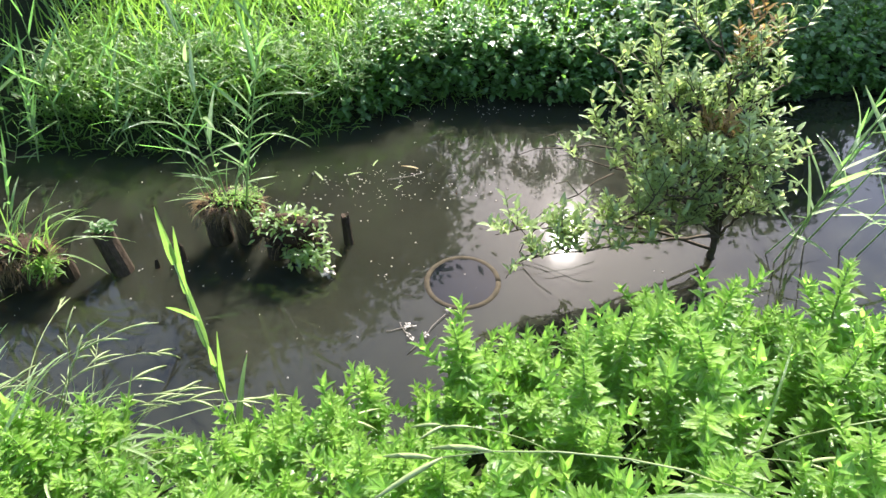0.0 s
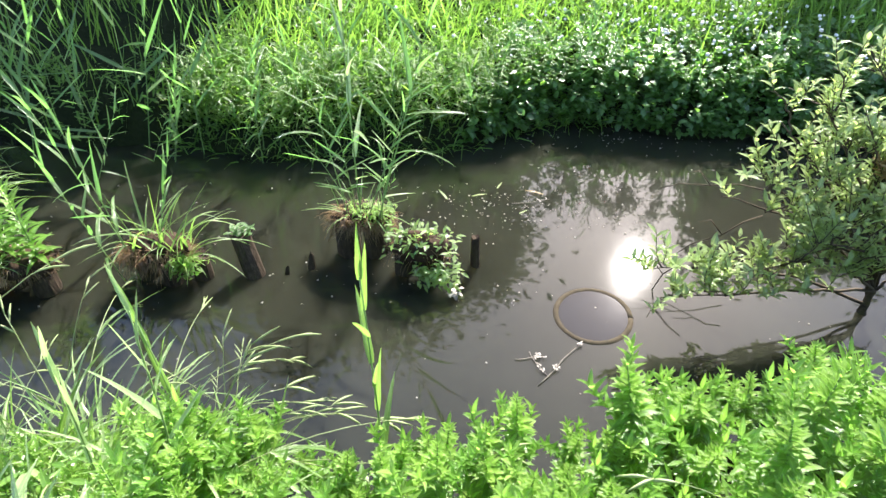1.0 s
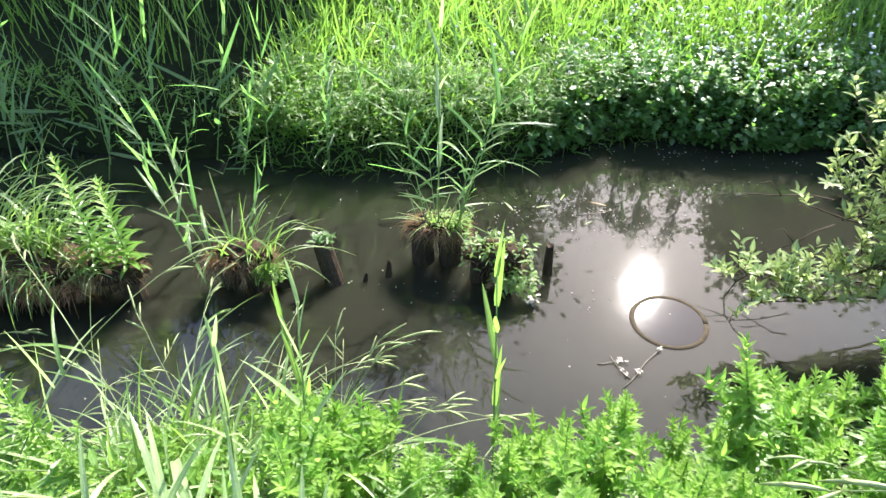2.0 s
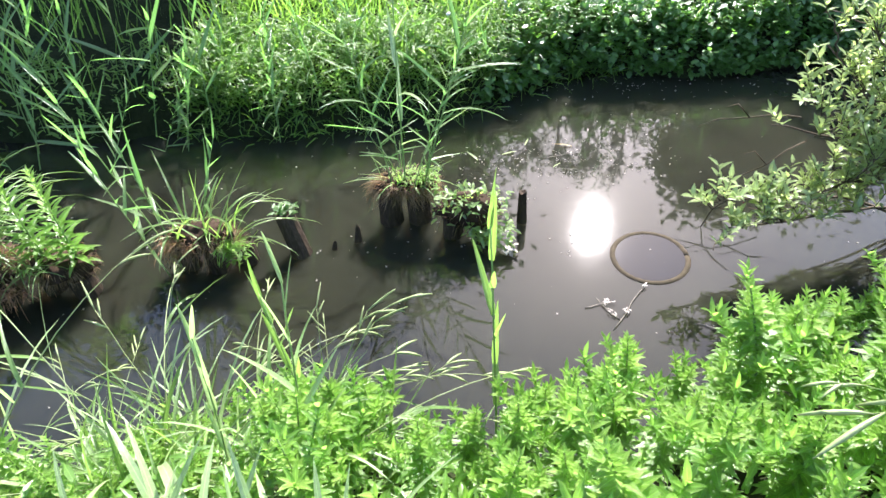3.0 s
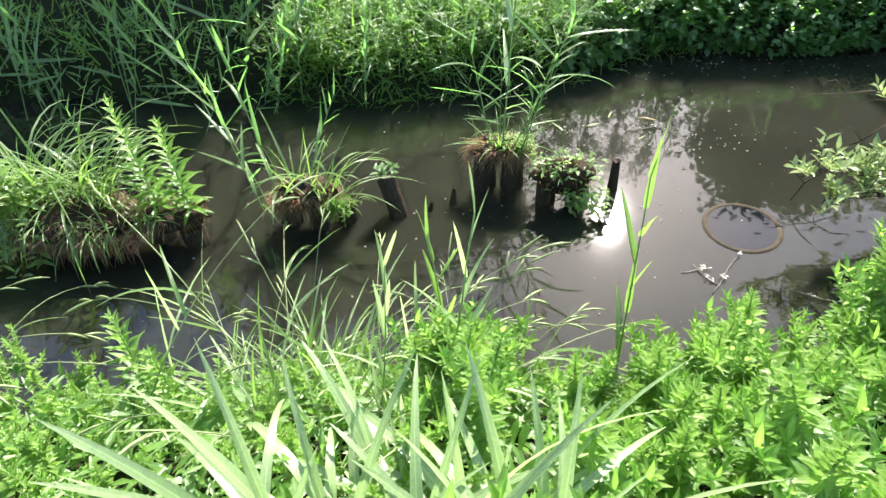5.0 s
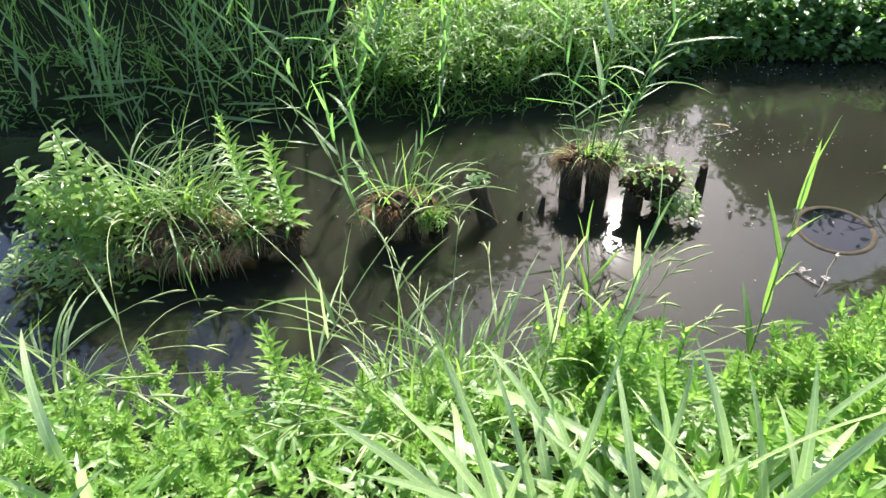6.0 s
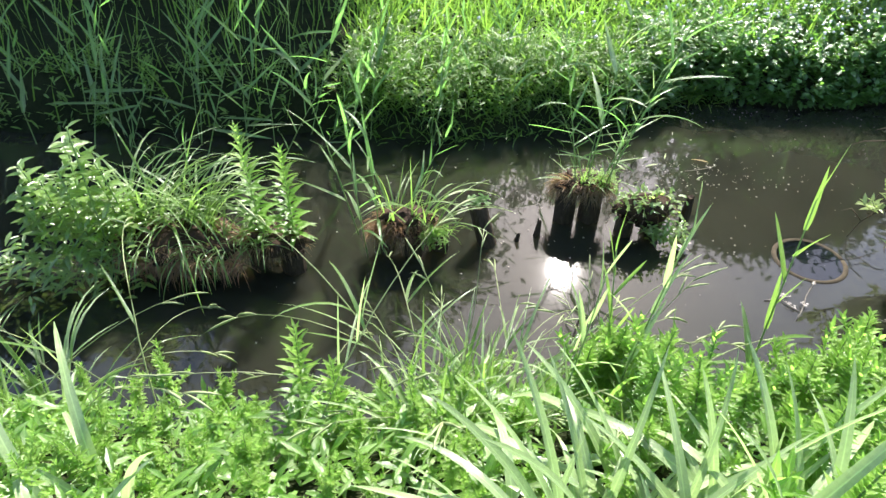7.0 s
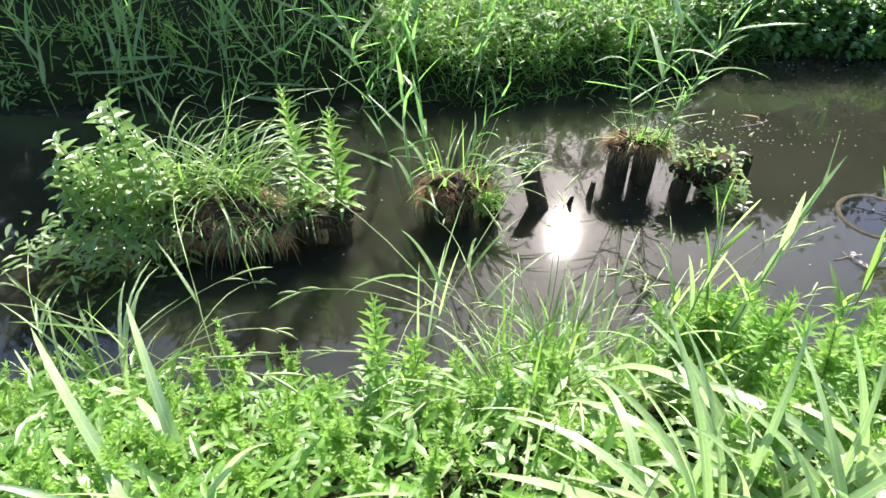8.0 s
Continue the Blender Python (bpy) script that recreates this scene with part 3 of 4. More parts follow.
# ---- shrub in the water ----
def shrub():
    root = tagged(new("willow_shrub"), "sparse willow shrub with pale glossy leaves standing in the water", "shrub")
    base = Vector((1.44, 2.56, -0.1))
    random.seed(5)

    def limb(start, tip, rise, thick, twigs, withered=False):
        mid = start.lerp(tip, 0.5) + Vector((R(-0.08, 0.08), R(-0.08, 0.08), rise))
        pts = [(start * (1 - s) ** 2 + mid * 2 * s * (1 - s) + tip * s * s) + Vector((R(-1, 1), R(-1, 1), R(-1, 1))) * 0.008 for s in [k / 11 for k in range(12)]]
        wood, leaves = Shape(), Shape()
        wood.tube(pts, [thick * (1 - 0.85 * k / 11) + 0.0012 for k in range(12)], 6)
        for _ in range(int(twigs * 0.54)):
            p, d = along(pts, R(0.25, 1.0))
            tw = bent(p, heading(R(0, 6.28), R(0.5, 1.35)) + d * 0.5, R(0.10, 0.24), -0.4, 4, 0.1)
            wood.tube(tw, [0.0022, 0.002, 0.0018, 0.0015, 0.001], 4)
            n = random.randint(9, 14)
            for k in range(n):
                q, e = along(tw, 0.05 + 0.95 * k / n)
                L = R(0.042, 0.070)
                leaves.blade(q, heading(k * 2.4 + R(-0.4, 0.4), R(0.0, 0.8)) + e * 0.4, L, L * 0.36, R(0.2, 0.8), 3, 0.25)
        ob = part("branch", wood, twig_bark, root, "dark thin branch")
        tagged(part("leaves", leaves, rust_leaf if withered else willow_leaf, ob, "withered brown leaves" if withered else "pale green oval leaves"), kind="stuff")
        return pts

    trunk = limb(base, Vector((1.42, 2.58, 0.34)), 0.0, 0.026, 0)
    mains = [limb(trunk[4 + int(R(0, 7))], Vector(tip), rise, 0.008, n) for tip, rise, n in (
        ((0.86, 2.68, 1.14), 0.1, 17), ((1.24, 2.85, 1.22), 0.1, 14), ((1.44, 2.80, 1.10), 0.1, 15), ((1.54, 2.62, 0.66), 0.1, 11), ((0.80, 2.75, 0.95), 0.12, 11),
        ((0.62, 2.62, 0.62), 0.08, 13), ((0.26, 2.36, 0.36), 0.16, 30), ((0.44, 2.34, 0.22), 0.08, 30), ((0.95, 2.35, 0.6), 0.1, 6), ((1.25, 3.05, 0.8), 0.1, 8), ((0.95, 2.7, 0.80), 0.1, 10), ((1.12, 2.6, 0.62), 0.08, 7), ((1.30, 2.52, 0.75), 0.05, 11), ((1.18, 2.8, 0.98), 0.08, 11), ((1.46, 2.55, 0.7), 0.05, 10), ((1.18, 2.48, 0.34), 0.06, 14), ((1.02, 2.46, 0.46), 0.1, 14), ((1.52, 2.46, 0.40), 0.06, 14), ((0.82, 2.42, 0.34), 0.1, 16), ((0.74, 2.66, 0.74), 0.1, 12))]
    for i, pts in enumerate(mains):
        for _ in range(5 if i < 7 else 3):
            p, d = along(pts, R(0.4, 0.95))
            flat = 0.14 if i in (5, 6, 7) else 0.3
            tip = p + Vector((R(-0.1 if i in (5, 6) else -0.2, 0.22), R(-0.2, 0.2), R(-0.03, flat)))
            limb(p, tip, 0.03, 0.004, 6)
    for tip in ((1.40, 2.75, 1.26), (1.52, 2.75, 1.14)):
        limb(mains[1][7], Vector(tip), 0.02, 0.004, 10, True)
    for tip in ((1.27, 2.60, 0.72), (1.18, 2.58, 0.80)):
        limb(mains[2][5], Vector(tip), 0.02, 0.004, 9, True)
    return root


shrub()


# ---- reeds and tall grasses ----
def reed(tall, leaves, leaf_len, lean=0.1, wide=0.08, droop=1.0, steep=0.0, skin=None):
    root = tagged(new("reed"), "green reed with long pointed leaves", "reed", "reeds")
    pts = bent((0, 0, 0), (R(-lean, lean), R(-lean, lean), 1), tall, 0.1, 7, 0.03)
    s = Shape()
    s.tube(pts, [0.005 - 0.0004 * i for i in range(8)], 5)
    part("stem", s, stem_green, root)
    a0 = R(0, 6.28)
    for i in range(leaves):
        f = i / max(1, leaves - 1)
        p, d = along(pts, 0.3 + 0.69 * f)
        s = Shape()
        L = leaf_len * R(0.75, 1.15) * (1 - 0.25 * f)
        s.blade(p, heading(a0 + math.pi * i + R(-0.5, 0.5), min(1.45, 0.6 + 0.6 * f + R(-0.35, 0.25) + steep)), L, L * wide, random.choice((R(0.0, 0.4), R(0.0, 0.6), R(0.7, 1.4))) * droop, 7, 0.35, "grass", twist=R(-1.2, 1.2))
        part("leaf", s, skin or reed_leaf, root)
    return root


random.seed(31)
reed_kinds = [reed(R(1.2, 1.6), 9, R(0.36, 0.44)) for _ in range(8)]
# x, y, z, size, lean to the side, lean away
reed_spots = [(-1.20, 2.70, 0.26, 0.72, -7, 6), (-1.05, 2.70, 0.22, 0.92, 12, 2), (-1.10, 2.66, 0.26, 0.62, 16, -6), (-1.15, 2.72, 0.26, 0.5, 4, -12), (-2.36, 2.36, -0.1, 0.85, -16, -3), (-2.30, 2.38, -0.1, 0.78, -9, -5),
              (-2.2, 2.46, 0.12, 0.55, 6, -4), (-2.42, 2.55, -0.1, 0.9, -20, 2), (1.95, 2.72, -0.15, 1.1, 6, 2), (2.2, 2.6, -0.15, 1.0, 8, -4),
              (-3.3, 2.45, 0.2, 0.6, -6, -4), (-3.6, 2.5, 0.2, 0.55, 4, 4)]
reed_spots += [(-1.14, 2.70, 0.26, 0.48, -15, -4), (-1.02, 2.68, 0.24, 0.52, 8, 8), (-1.08, 2.72, 0.24, 0.42, 20, 2)]
reed_spots += [(-0.95, 3.82, 0.1, 0.6, 14, -20), (-0.62, 4.0, 0.1, 0.55, -10, -18), (-1.5, 3.76, 0.1, 0.7, 6, -12), (0.9, 4.4, 0.2, 0.6, -14, -14), (1.9, 4.45, 0.2, 0.7, 6, -10), (-1.75, 3.8, 0.1, 0.75, -8, -8)]
for _ in range(11):
    x = R(-4.3, -2.0)
    reed_spots.append((x, R(3.15, 3.75), -0.15, R(0.65, 1.0), R(-12, 16), R(-12, 8)))
for _ in range(22):
    x = R(-3.0, 0.4)
    reed_spots.append((x, far_edge(x) + R(-0.04, 0.5), 0.15, R(0.5, 0.8), R(-16, 16), R(-20, -4)))
while len(reed_spots) < 86:
    x = R(-6.2, -2.2) if len(reed_spots) < 54 else R(0.8, 3.8)
    y = far_edge(x) + (random.choice((R(-0.1, 0.3), R(-0.1, 0.3), R(-0.1, 0.4), R(0.2, 2.2))) if x < 0 else R(0.5, 2.2))
    if -2.6 < x < 0 and y > 4.1:
        continue
    reed_spots.append((x, y, height(x, y) - 0.05, R(0.75, 1.2), R(-14, 14), R(-12, 6)))
for i, (x, y, z, k, side, back) in enumerate(reed_spots):
    side += 11 if x < -1.8 else 0
    m = pose(x, y, z, -back, side, 0) @ pose(0, 0, 0, 0, 0, R(0, 360)) @ Matrix.Diagonal((k, k, k, 1))
    if i < len(reed_kinds):
        reed_kinds[i].matrix_basis = m
    else:
        copy_thing(reed_kinds[i % len(reed_kinds)], m)


wide_reeds = [reed(1.25, 7, 0.36, 0.06, 0.088, 0.6, 0.0, blade_leaf) for _ in range(3)]
for i, (x, y, z, k, side, back) in enumerate(((1.74, 2.55, -0.15, 0.95, 12, 0), (1.84, 2.64, -0.15, 1.1, 17, 2), (1.96, 2.7, -0.15, 1.05, 8, -4), (2.1, 2.62, -0.15, 1.0, 20, 2), (1.68, 2.62, -0.15, 0.8, 22, -6), (-1.14, 2.74, 0.15, 0.98, 1, -3), (-1.06, 2.76, 0.15, 0.72, 12, -8))):
    m = pose(x, y, z, -back, side, 0) @ pose(0, 0, 0, 0, 0, R(0, 360)) @ Matrix.Diagonal((k, k, k, 1))
    if i < 3:
        wide_reeds[i].matrix_basis = m
    else:
        copy_thing(wide_reeds[i % 3], m)
tall_reeds = [reed(1.5, 8, 0.44, 0.06, 0.085, 0.25) for _ in range(4)]
for i, (x, y, k, side) in enumerate(((-4.55, 3.75, 0.95, 4), (-4.25, 3.65, 0.85, -6), (-3.95, 3.8, 1.0, 8), (-3.7, 3.6, 0.8, -3), (-3.45, 3.75, 0.95, 6), (-3.15, 3.55, 0.85, -8), (-2.95, 3.7, 0.95, 3), (-2.7, 3.55, 0.8, 10), (-2.5, 3.65, 0.85, -5), (-5.0, 3.8, 0.95, 2), (-4.4, 3.45, 0.9, 6), (-4.05, 3.4, 0.8, -9), (-3.6, 3.35, 0.85, 12), (-3.3, 3.4, 0.95, -4), (-3.05, 3.85, 1.0, -10), (-2.6, 3.9, 0.9, 8), (-4.8, 3.5, 0.9, -5), (-3.8, 4.0, 1.0, 3), (-5.3, 3.6, 1.0, 8))):
    m = pose(x, y, -0.12, R(0, 8), side + 11, 0) @ pose(0, 0, 0, 0, 0, R(0, 360)) @ Matrix.Diagonal((k, k, k, 1))
    if i < 4:
        tall_reeds[i].matrix_basis = m
    else:
        copy_thing(tall_reeds[i % 4], m)
thin_reeds = [reed(1.15, 8, 0.27, 0.05, 0.112, 0.7, 0.35, skin) for skin in (tuft_leaf, blade_leaf, blade_leaf, tuft_leaf)]
for i, (x, y, z, k, side, back) in enumerate(((-0.72, 1.28, 0.0, 1.0, 1, 2), (-1.36, 1.02, 0.1, 1.0, 3, 2), (-1.6, 0.95, 0.15, 0.85, 8, 4), (-1.28, 1.12, 0.05, 0.85, -6, 4))):
    m = pose(x, y, z, -back, side, 0) @ pose(0, 0, 0, 0, 0, R(0, 360)) @ Matrix.Diagonal((k, k, k, 1))
    thin_reeds[i].matrix_basis = m


def broad_grass(blades, L):
    root = tagged(new("broad_grass"), "tuft of broad arching pale green grass blades", "grass", "broad grass tufts")
    for i in range(blades):
        s = Shape()
        l = L * R(0.5, 1.1)
        a, u = R(0, 6.28), R(0.0, 0.07)
        s.blade((math.cos(a) * u, math.sin(a) * u, 0), heading(a + R(-0.7, 0.7), R(1.05, 1.42)), l, R(0.044, 0.064), random.choice((R(0.9, 1.6), R(1.6, 2.6), R(2.4, 3.8))), 14, 0.28, "grass", twist=R(-0.8, 0.8))
        part("blade", s, blade_leaf, root)
    return root


random.seed(41)
tufts = [broad_grass(6, 1.0) for _ in range(6)]
for i in range(44):
    x, y = (R(-1.9, -1.1), R(0.10, 0.4)) if i > 2 else (R(-3.1, -2.6), R(0.3, 0.6))
    if i > 14:
        x, y = max(-2.0, min(-1.08, random.gauss(-1.42, 0.28))), R(0.12, 0.46)
    if x > -1.1:
        y = R(0.1, 0.32)
    k = R(0.8, 1.08) if x > -1.6 else R(0.6, 0.8)
    m = pose(x, y, height(x, y) - 0.02, R(-8, 8), R(-8, 8), R(0, 360)) @ Matrix.Diagonal((k, k, k, 1))
    if i < 6:
        tufts[i].matrix_basis = m
    else:
        copy_thing(tufts[i % 6], m)


def narrow_grass(blades, L):
    root = tagged(new("narrow_grass"), "tuft of upright narrow green grass blades on the bank", "grass", "narrow grass tufts")
    for i in range(blades):
        s = Shape()
        a = R(0, 6.28)
        s.blade((math.cos(a) * 0.02, math.sin(a) * 0.02, 0), heading(a, R(0.95, 1.4)), L * R(0.5, 1.1), R(0.014, 0.024), R(0.9, 2.6), 8, 0.4, "grass", twist=R(-1.2, 1.2))
        part("blade", s, tuft_leaf if i % 2 else blade_leaf, root)
    return root


random.seed(43)
narrow = [narrow_grass(10, 0.72) for _ in range(5)]
for i in range(17):
    x = R(-2.1, -1.1) if i % 4 else R(-3.8, -3.35)
    y = near_edge(x) - (R(0.02, 0.5) if i % 4 else R(0.0, 0.15))
    k = R(0.75, 1.1)
    m = pose(x, y, max(0.0, height(x, y)) - 0.02, R(-8, 8), R(-8, 8), R(0, 360)) @ Matrix.Diagonal((k, k, k, 1))
    if i < 5:
        narrow[i].matrix_basis = m
    else:
        copy_thing(narrow[i % 5], m)


def seed_grass(tall):
    root = tagged(new("seed_grass"), "thin arching grass with fingered seed heads", "grass", "seeding grasses")
    a = R(0, 6.28)
    pts = bent((0, 0, 0), heading(a, R(0.75, 1.3)), tall, R(0.7, 1.8), 9, 0.06)
    s = Shape()
    s.tube(pts, [0.0032 - 0.0002 * i for i in range(10)], 4)
    part("culm", s, straw, root, "pale thin culm")
    for k in range(3):
        p, d = along(pts, 1.0 - 0.045 * k)
        h = Shape()
        hp = bent(p, d + heading(a + R(-1.2, 1.2), R(-0.2, 0.4)) * 0.8, R(0.08, 0.14), R(0.2, 0.8), 5)
        h.tube(hp, [0.0016, 0.0033, 0.0040, 0.0036, 0.0028, 0.001], 5)
        part("seed_head", h, straw, root, "pale seed spike")
    for k in range(5):
        p, d = along(pts, R(0.05, 0.55))
        h = Shape()
        h.blade(p, d + heading(R(0, 6.28), 0.4), R(0.22, 0.4), R(0.009, 0.016), R(0.4, 1.5), 6, 0.3, "grass", twist=R(-0.8, 0.8))
        part("leaf", h, blade_leaf if k % 2 else tuft_leaf, root)
    return root


random.seed(51)
sg = [seed_grass(R(0.8, 1.2)) for _ in range(8)]
for i in range(46):
    x = (R(-2.7, -0.9) if i % 5 else R(-3.7, -3.3)) if i % 2 else R(-2.1, -1.2)
    y = near_edge(x) - R(-0.06, 0.4)
    k = R(0.7, 1.1)
    m = pose(x, y, max(0, height(x, y)) - 0.02, 0, 0, R(0, 360)) @ Matrix.Diagonal((k, k, k, 1))
    if i < 8:
        sg[i].matrix_basis = m
    else:
        copy_thing(sg[i % 8], m)


def knotgrass(tall):
    root = tagged(new("knotgrass"), "bare arching grass culm ending in paired pale seed spikes", "grass", "knotgrass culms")
    a = R(-0.5, 0.7) if R(0, 1) < 0.6 else R(2.4, 3.6)
    pts = bent((0, 0, 0), heading(a, R(0.85, 1.3)), tall, R(1.2, 2.3), 10, 0.05)
    s = Shape()
    s.tube(pts, [0.0030 - 0.00015 * i for i in range(11)], 4)
    part("culm", s, straw, root, "pale thin culm")
    for k, place in enumerate((1.0, 0.985, 0.9) if R(0, 1) < 0.5 else (1.0, 0.98)):
        p, d = along(pts, place)
        h = Shape()
        side = heading(a + (0.9 if k % 2 else -0.5) + R(-0.3, 0.3), R(-0.6, 0.1))
        hp = bent(p, d * 0.9 + side * 0.7, R(0.09, 0.15), R(0.3, 0.9), 6)
        h.tube(hp, [0.0014, 0.0044, 0.0058, 0.0058, 0.0050, 0.0036, 0.001], 5)
        part("seed_head", h, straw, root, "pale green seed spike")
    h = Shape()
    p, d = along(pts, R(0.2, 0.5))
    h.blade(p, d + heading(R(0, 6.28), 0.5), R(0.2, 0.34), R(0.009, 0.015), R(0.4, 1.5), 6, 0.3, "grass", twist=R(-0.8, 0.8))
    part("leaf", h, tuft_leaf, root)
    return root


random.seed(57)
culms = [knotgrass(R(0.75, 1.15)) for _ in range(8)]
for i in range(34):
    x = R(-1.7, -0.7) if i % 2 else R(-3.6, -1.4)
    y = near_edge(x) - R(-0.08, 0.15)
    k = R(0.75, 1.1)
    if i > 27:
        x, y, k = R(0.2, 1.3), R(0.6, 1.0), R(0.9, 1.1)
    m = pose(x, y, max(0, height(x, y)) - 0.02, 0, 0, R(-40, 40)) @ Matrix.Diagonal((k, k, k, 1))
    if i < 8:
        culms[i].matrix_basis = m
    else:
        copy_thing(culms[i % 8], m)


# ---- far bank plants ----
random.seed(61)


def sward(name, count, where, length, width, material, label, rise=(0.7, 1.5), bend=(0.2, 1.2), lift=0.0):
    s = Shape()
    for _ in range(count):
        x, y = where()
        if noise.noise(Vector((x * 2.1, y * 2.1, 9))) < R(-0.55, -0.05):
            continue
        s.strip((x, y, height(x, y) - 0.02 + lift), heading(R(0, 6.28), R(*rise)), length * R(0.4, 1.25) * (0.45 + 0.55 * smooth((y - far_edge(x)) / 1.3)), width * R(0.7, 1.3), R(*bend), 3)
    return tagged(new(name, s.mesh(name, material)), label, "grass", kind="stuff")


def on_far(x0, x1, d0, d1):
    def pick():
        x = R(x0, x1)
        return x, far_edge(x) + R(d0, d1)
    return pick


sward("meadow_grass", 14500, on_far(-2.7, 3.4, 0.25, 3.2), 0.42, 0.0115, grass_leaf, "bright green grass on the far bank", (0.35, 1.45), (0.4, 2.0))
sward("shaded_grass", 1300, on_far(-9.0, -2.5, 0.0, 3.2), 0.78, 0.010, grass_leaf, "tall dark green grass in the shade of the far bank", (1.05, 1.5), (0.1, 0.9))
sward("bank_grass", 2600, on_far(-2.7, 0.4, -0.08, 0.35), 0.50, 0.009, grass_leaf, "grass hanging over the bank edge", (-0.1, 1.3), (0.8, 2.2))


sward("tall_meadow_grass", 1700, on_far(-2.7, 3.4, 0.2, 3.0), 0.62, 0.016, bank_leaf, "taller coarse grass stalks on the far bank", (1.0, 1.5), (0.1, 0.9))


# unseen reeds behind the left bank, added to block sun and sky there
reed_bed = Shape()
for _ in range(5200):
    x, y = R(-8.5, -2.7), R(6.3, 7.9)
    if x > -3.2 + 0.5 * noise.noise(Vector((y * 2, 0, 3))):
        continue
    reed_bed.strip((x, y, height(x, y) + R(0, 1.3)), heading(R(0, 6.28), R(0.8, 1.5)), R(0.5, 1.2), R(0.016, 0.026), R(0.1, 0.9), 4)
tagged(new("reed_bed", reed_bed.mesh("reed_bed", grass_leaf)), "dense tall dark green reed bed on the far bank", "reeds", kind="stuff")


def herb_layer(name, count, where, tall, leaf_len, ratio, leaves, material, label, form="lance"):
    s = Shape()
    for _ in range(count):
        x, y = where()
        z = max(height(x, y), 0.02)
        h = tall * R(0.5, 1.2) * (1.05 - 0.25 * smooth((y - far_edge(x)) / 0.5)) * (0.8 + 0.6 * noise.noise(Vector((x * 2.3, y * 2.3, 4))))
        lean = Vector((R(-0.25, 0.25), R(-0.5, 0.1), 1)).normalized()
        for i in range(leaves):
            f = (i + 1) / leaves
            L = leaf_len * R(0.55, 1.2)
            s.blade(Vector((x, y, z)) + lean * h * f, heading(R(0, 6.28), R(-0.7, 0.9)), L, L * ratio, R(0.1, 0.6), 2, 0.2, form, face=Vector((R(-0.5, 0.5), R(-0.5, 0.5), 1)))
    return tagged(new(name, s.mesh(name, material)), label, "plants", kind="stuff")


herb_layer("meadow_herbs", 900, on_far(-2.5, 3.2, 0.6, 2.6), 0.36, 0.085, 0.17, 11, grass_leaf, "leafy herbs between the meadow grass")
herb_layer("narrow_leaved_herbs", 900, on_far(-2.65, -0.1, 0.03, 0.7), 0.34, 0.075, 0.19, 12, bank_leaf, "low narrow-leaved herbs along the bank")
herb_layer("round_leaved_herbs", 1300, on_far(-0.5, 3.4, -0.05, 0.9), 0.30, 0.05, 0.8, 11, round_leaf, "glossy round-leaved herbs covering the bank", "oval")

blossom = rough_material("blossom", (0.5, 0.5, 0.47), (0.75, 0.74, 0.7), 80, 0.6, 0.001)
petals = Shape()
for _ in range(220):
    x = random.gauss(0.9, 0.75) if random.random() < 0.9 else R(-2.2, 0.4)
    y = far_edge(x) + R(0.15, 1.0)
    r = R(0.007, 0.016)
    petals.lump((x, y, height(x, y) + R(0.2, 0.42)), (r, r, r * 0.8), 0.5, x * 5, 4, 6)
tagged(new("white_blossoms", petals.mesh("white_blossoms", blossom)), "small white blossoms among the bank herbs", "flowers", kind="stuff")

herb_layer("bank_face_leaves", 900, on_far(-0.7, 3.6, -0.07, 0.28), 0.20, 0.055, 0.75, 8, round_leaf, "round leaves hanging down the dark bank face", "oval")
herb_layer("shade_face_leaves", 260, on_far(-8.0, -2.4, -0.07, 0.5), 0.30, 0.085, 0.25, 9, bank_leaf, "dark leaves down the shaded bank face")

# ---- things in the water ----
rim, inner = Shape(), Shape()
ring_pts = [(0.105 + 0.185 * math.cos(t * math.pi / 16), 2.40 + 0.185 * math.sin(t * math.pi / 16), -0.0140) for t in range(33)]
rim.tube(ring_pts, [0.021] * 33, 10)
pot = tagged(new("sunken_pot"), "sunken round pot with a rusty rim at the water line", "pot")
part("rim", rim, rust, pot, "rusty brown rim")
inner.v = [Vector((0.105 + 0.183 * math.cos(t * math.pi / 16), 2.40 + 0.183 * math.sin(t * math.pi / 16), 0.002)) for t in range(32)]
inner.f = [tuple(range(32))]
part("clear_water", inner, pot_water, pot, "clear dark water inside")


random.seed(81)
specks = Shape()
for _ in range(560):
    x, y = R(-3.2, 1.6), R(1.5, 4.2)
    if random.random() < 0.25:
        x, y = random.gauss(-0.95, 0.35), random.gauss(2.62, 0.14)
    if random.random() < 0.45:
        x, y = random.gauss(-0.35, 0.35), random.gauss(3.25, 0.12)
    if random.random() < 0.22:
        x = random.gauss(0.4, 0.5)
        y = far_edge(x) - abs(random.gauss(0.16, 0.1))
    r = random.choice((0.002, 0.003, 0.004, 0.006))
    specks.lump((x, y, 0.001), (r, r, r * 0.5), 0.6, x * 9, 3, 5)
tagged(new("floating_specks", specks.mesh("floating_specks", bleached)), "tiny pale specks of debris floating on the water", "debris", kind="stuff")


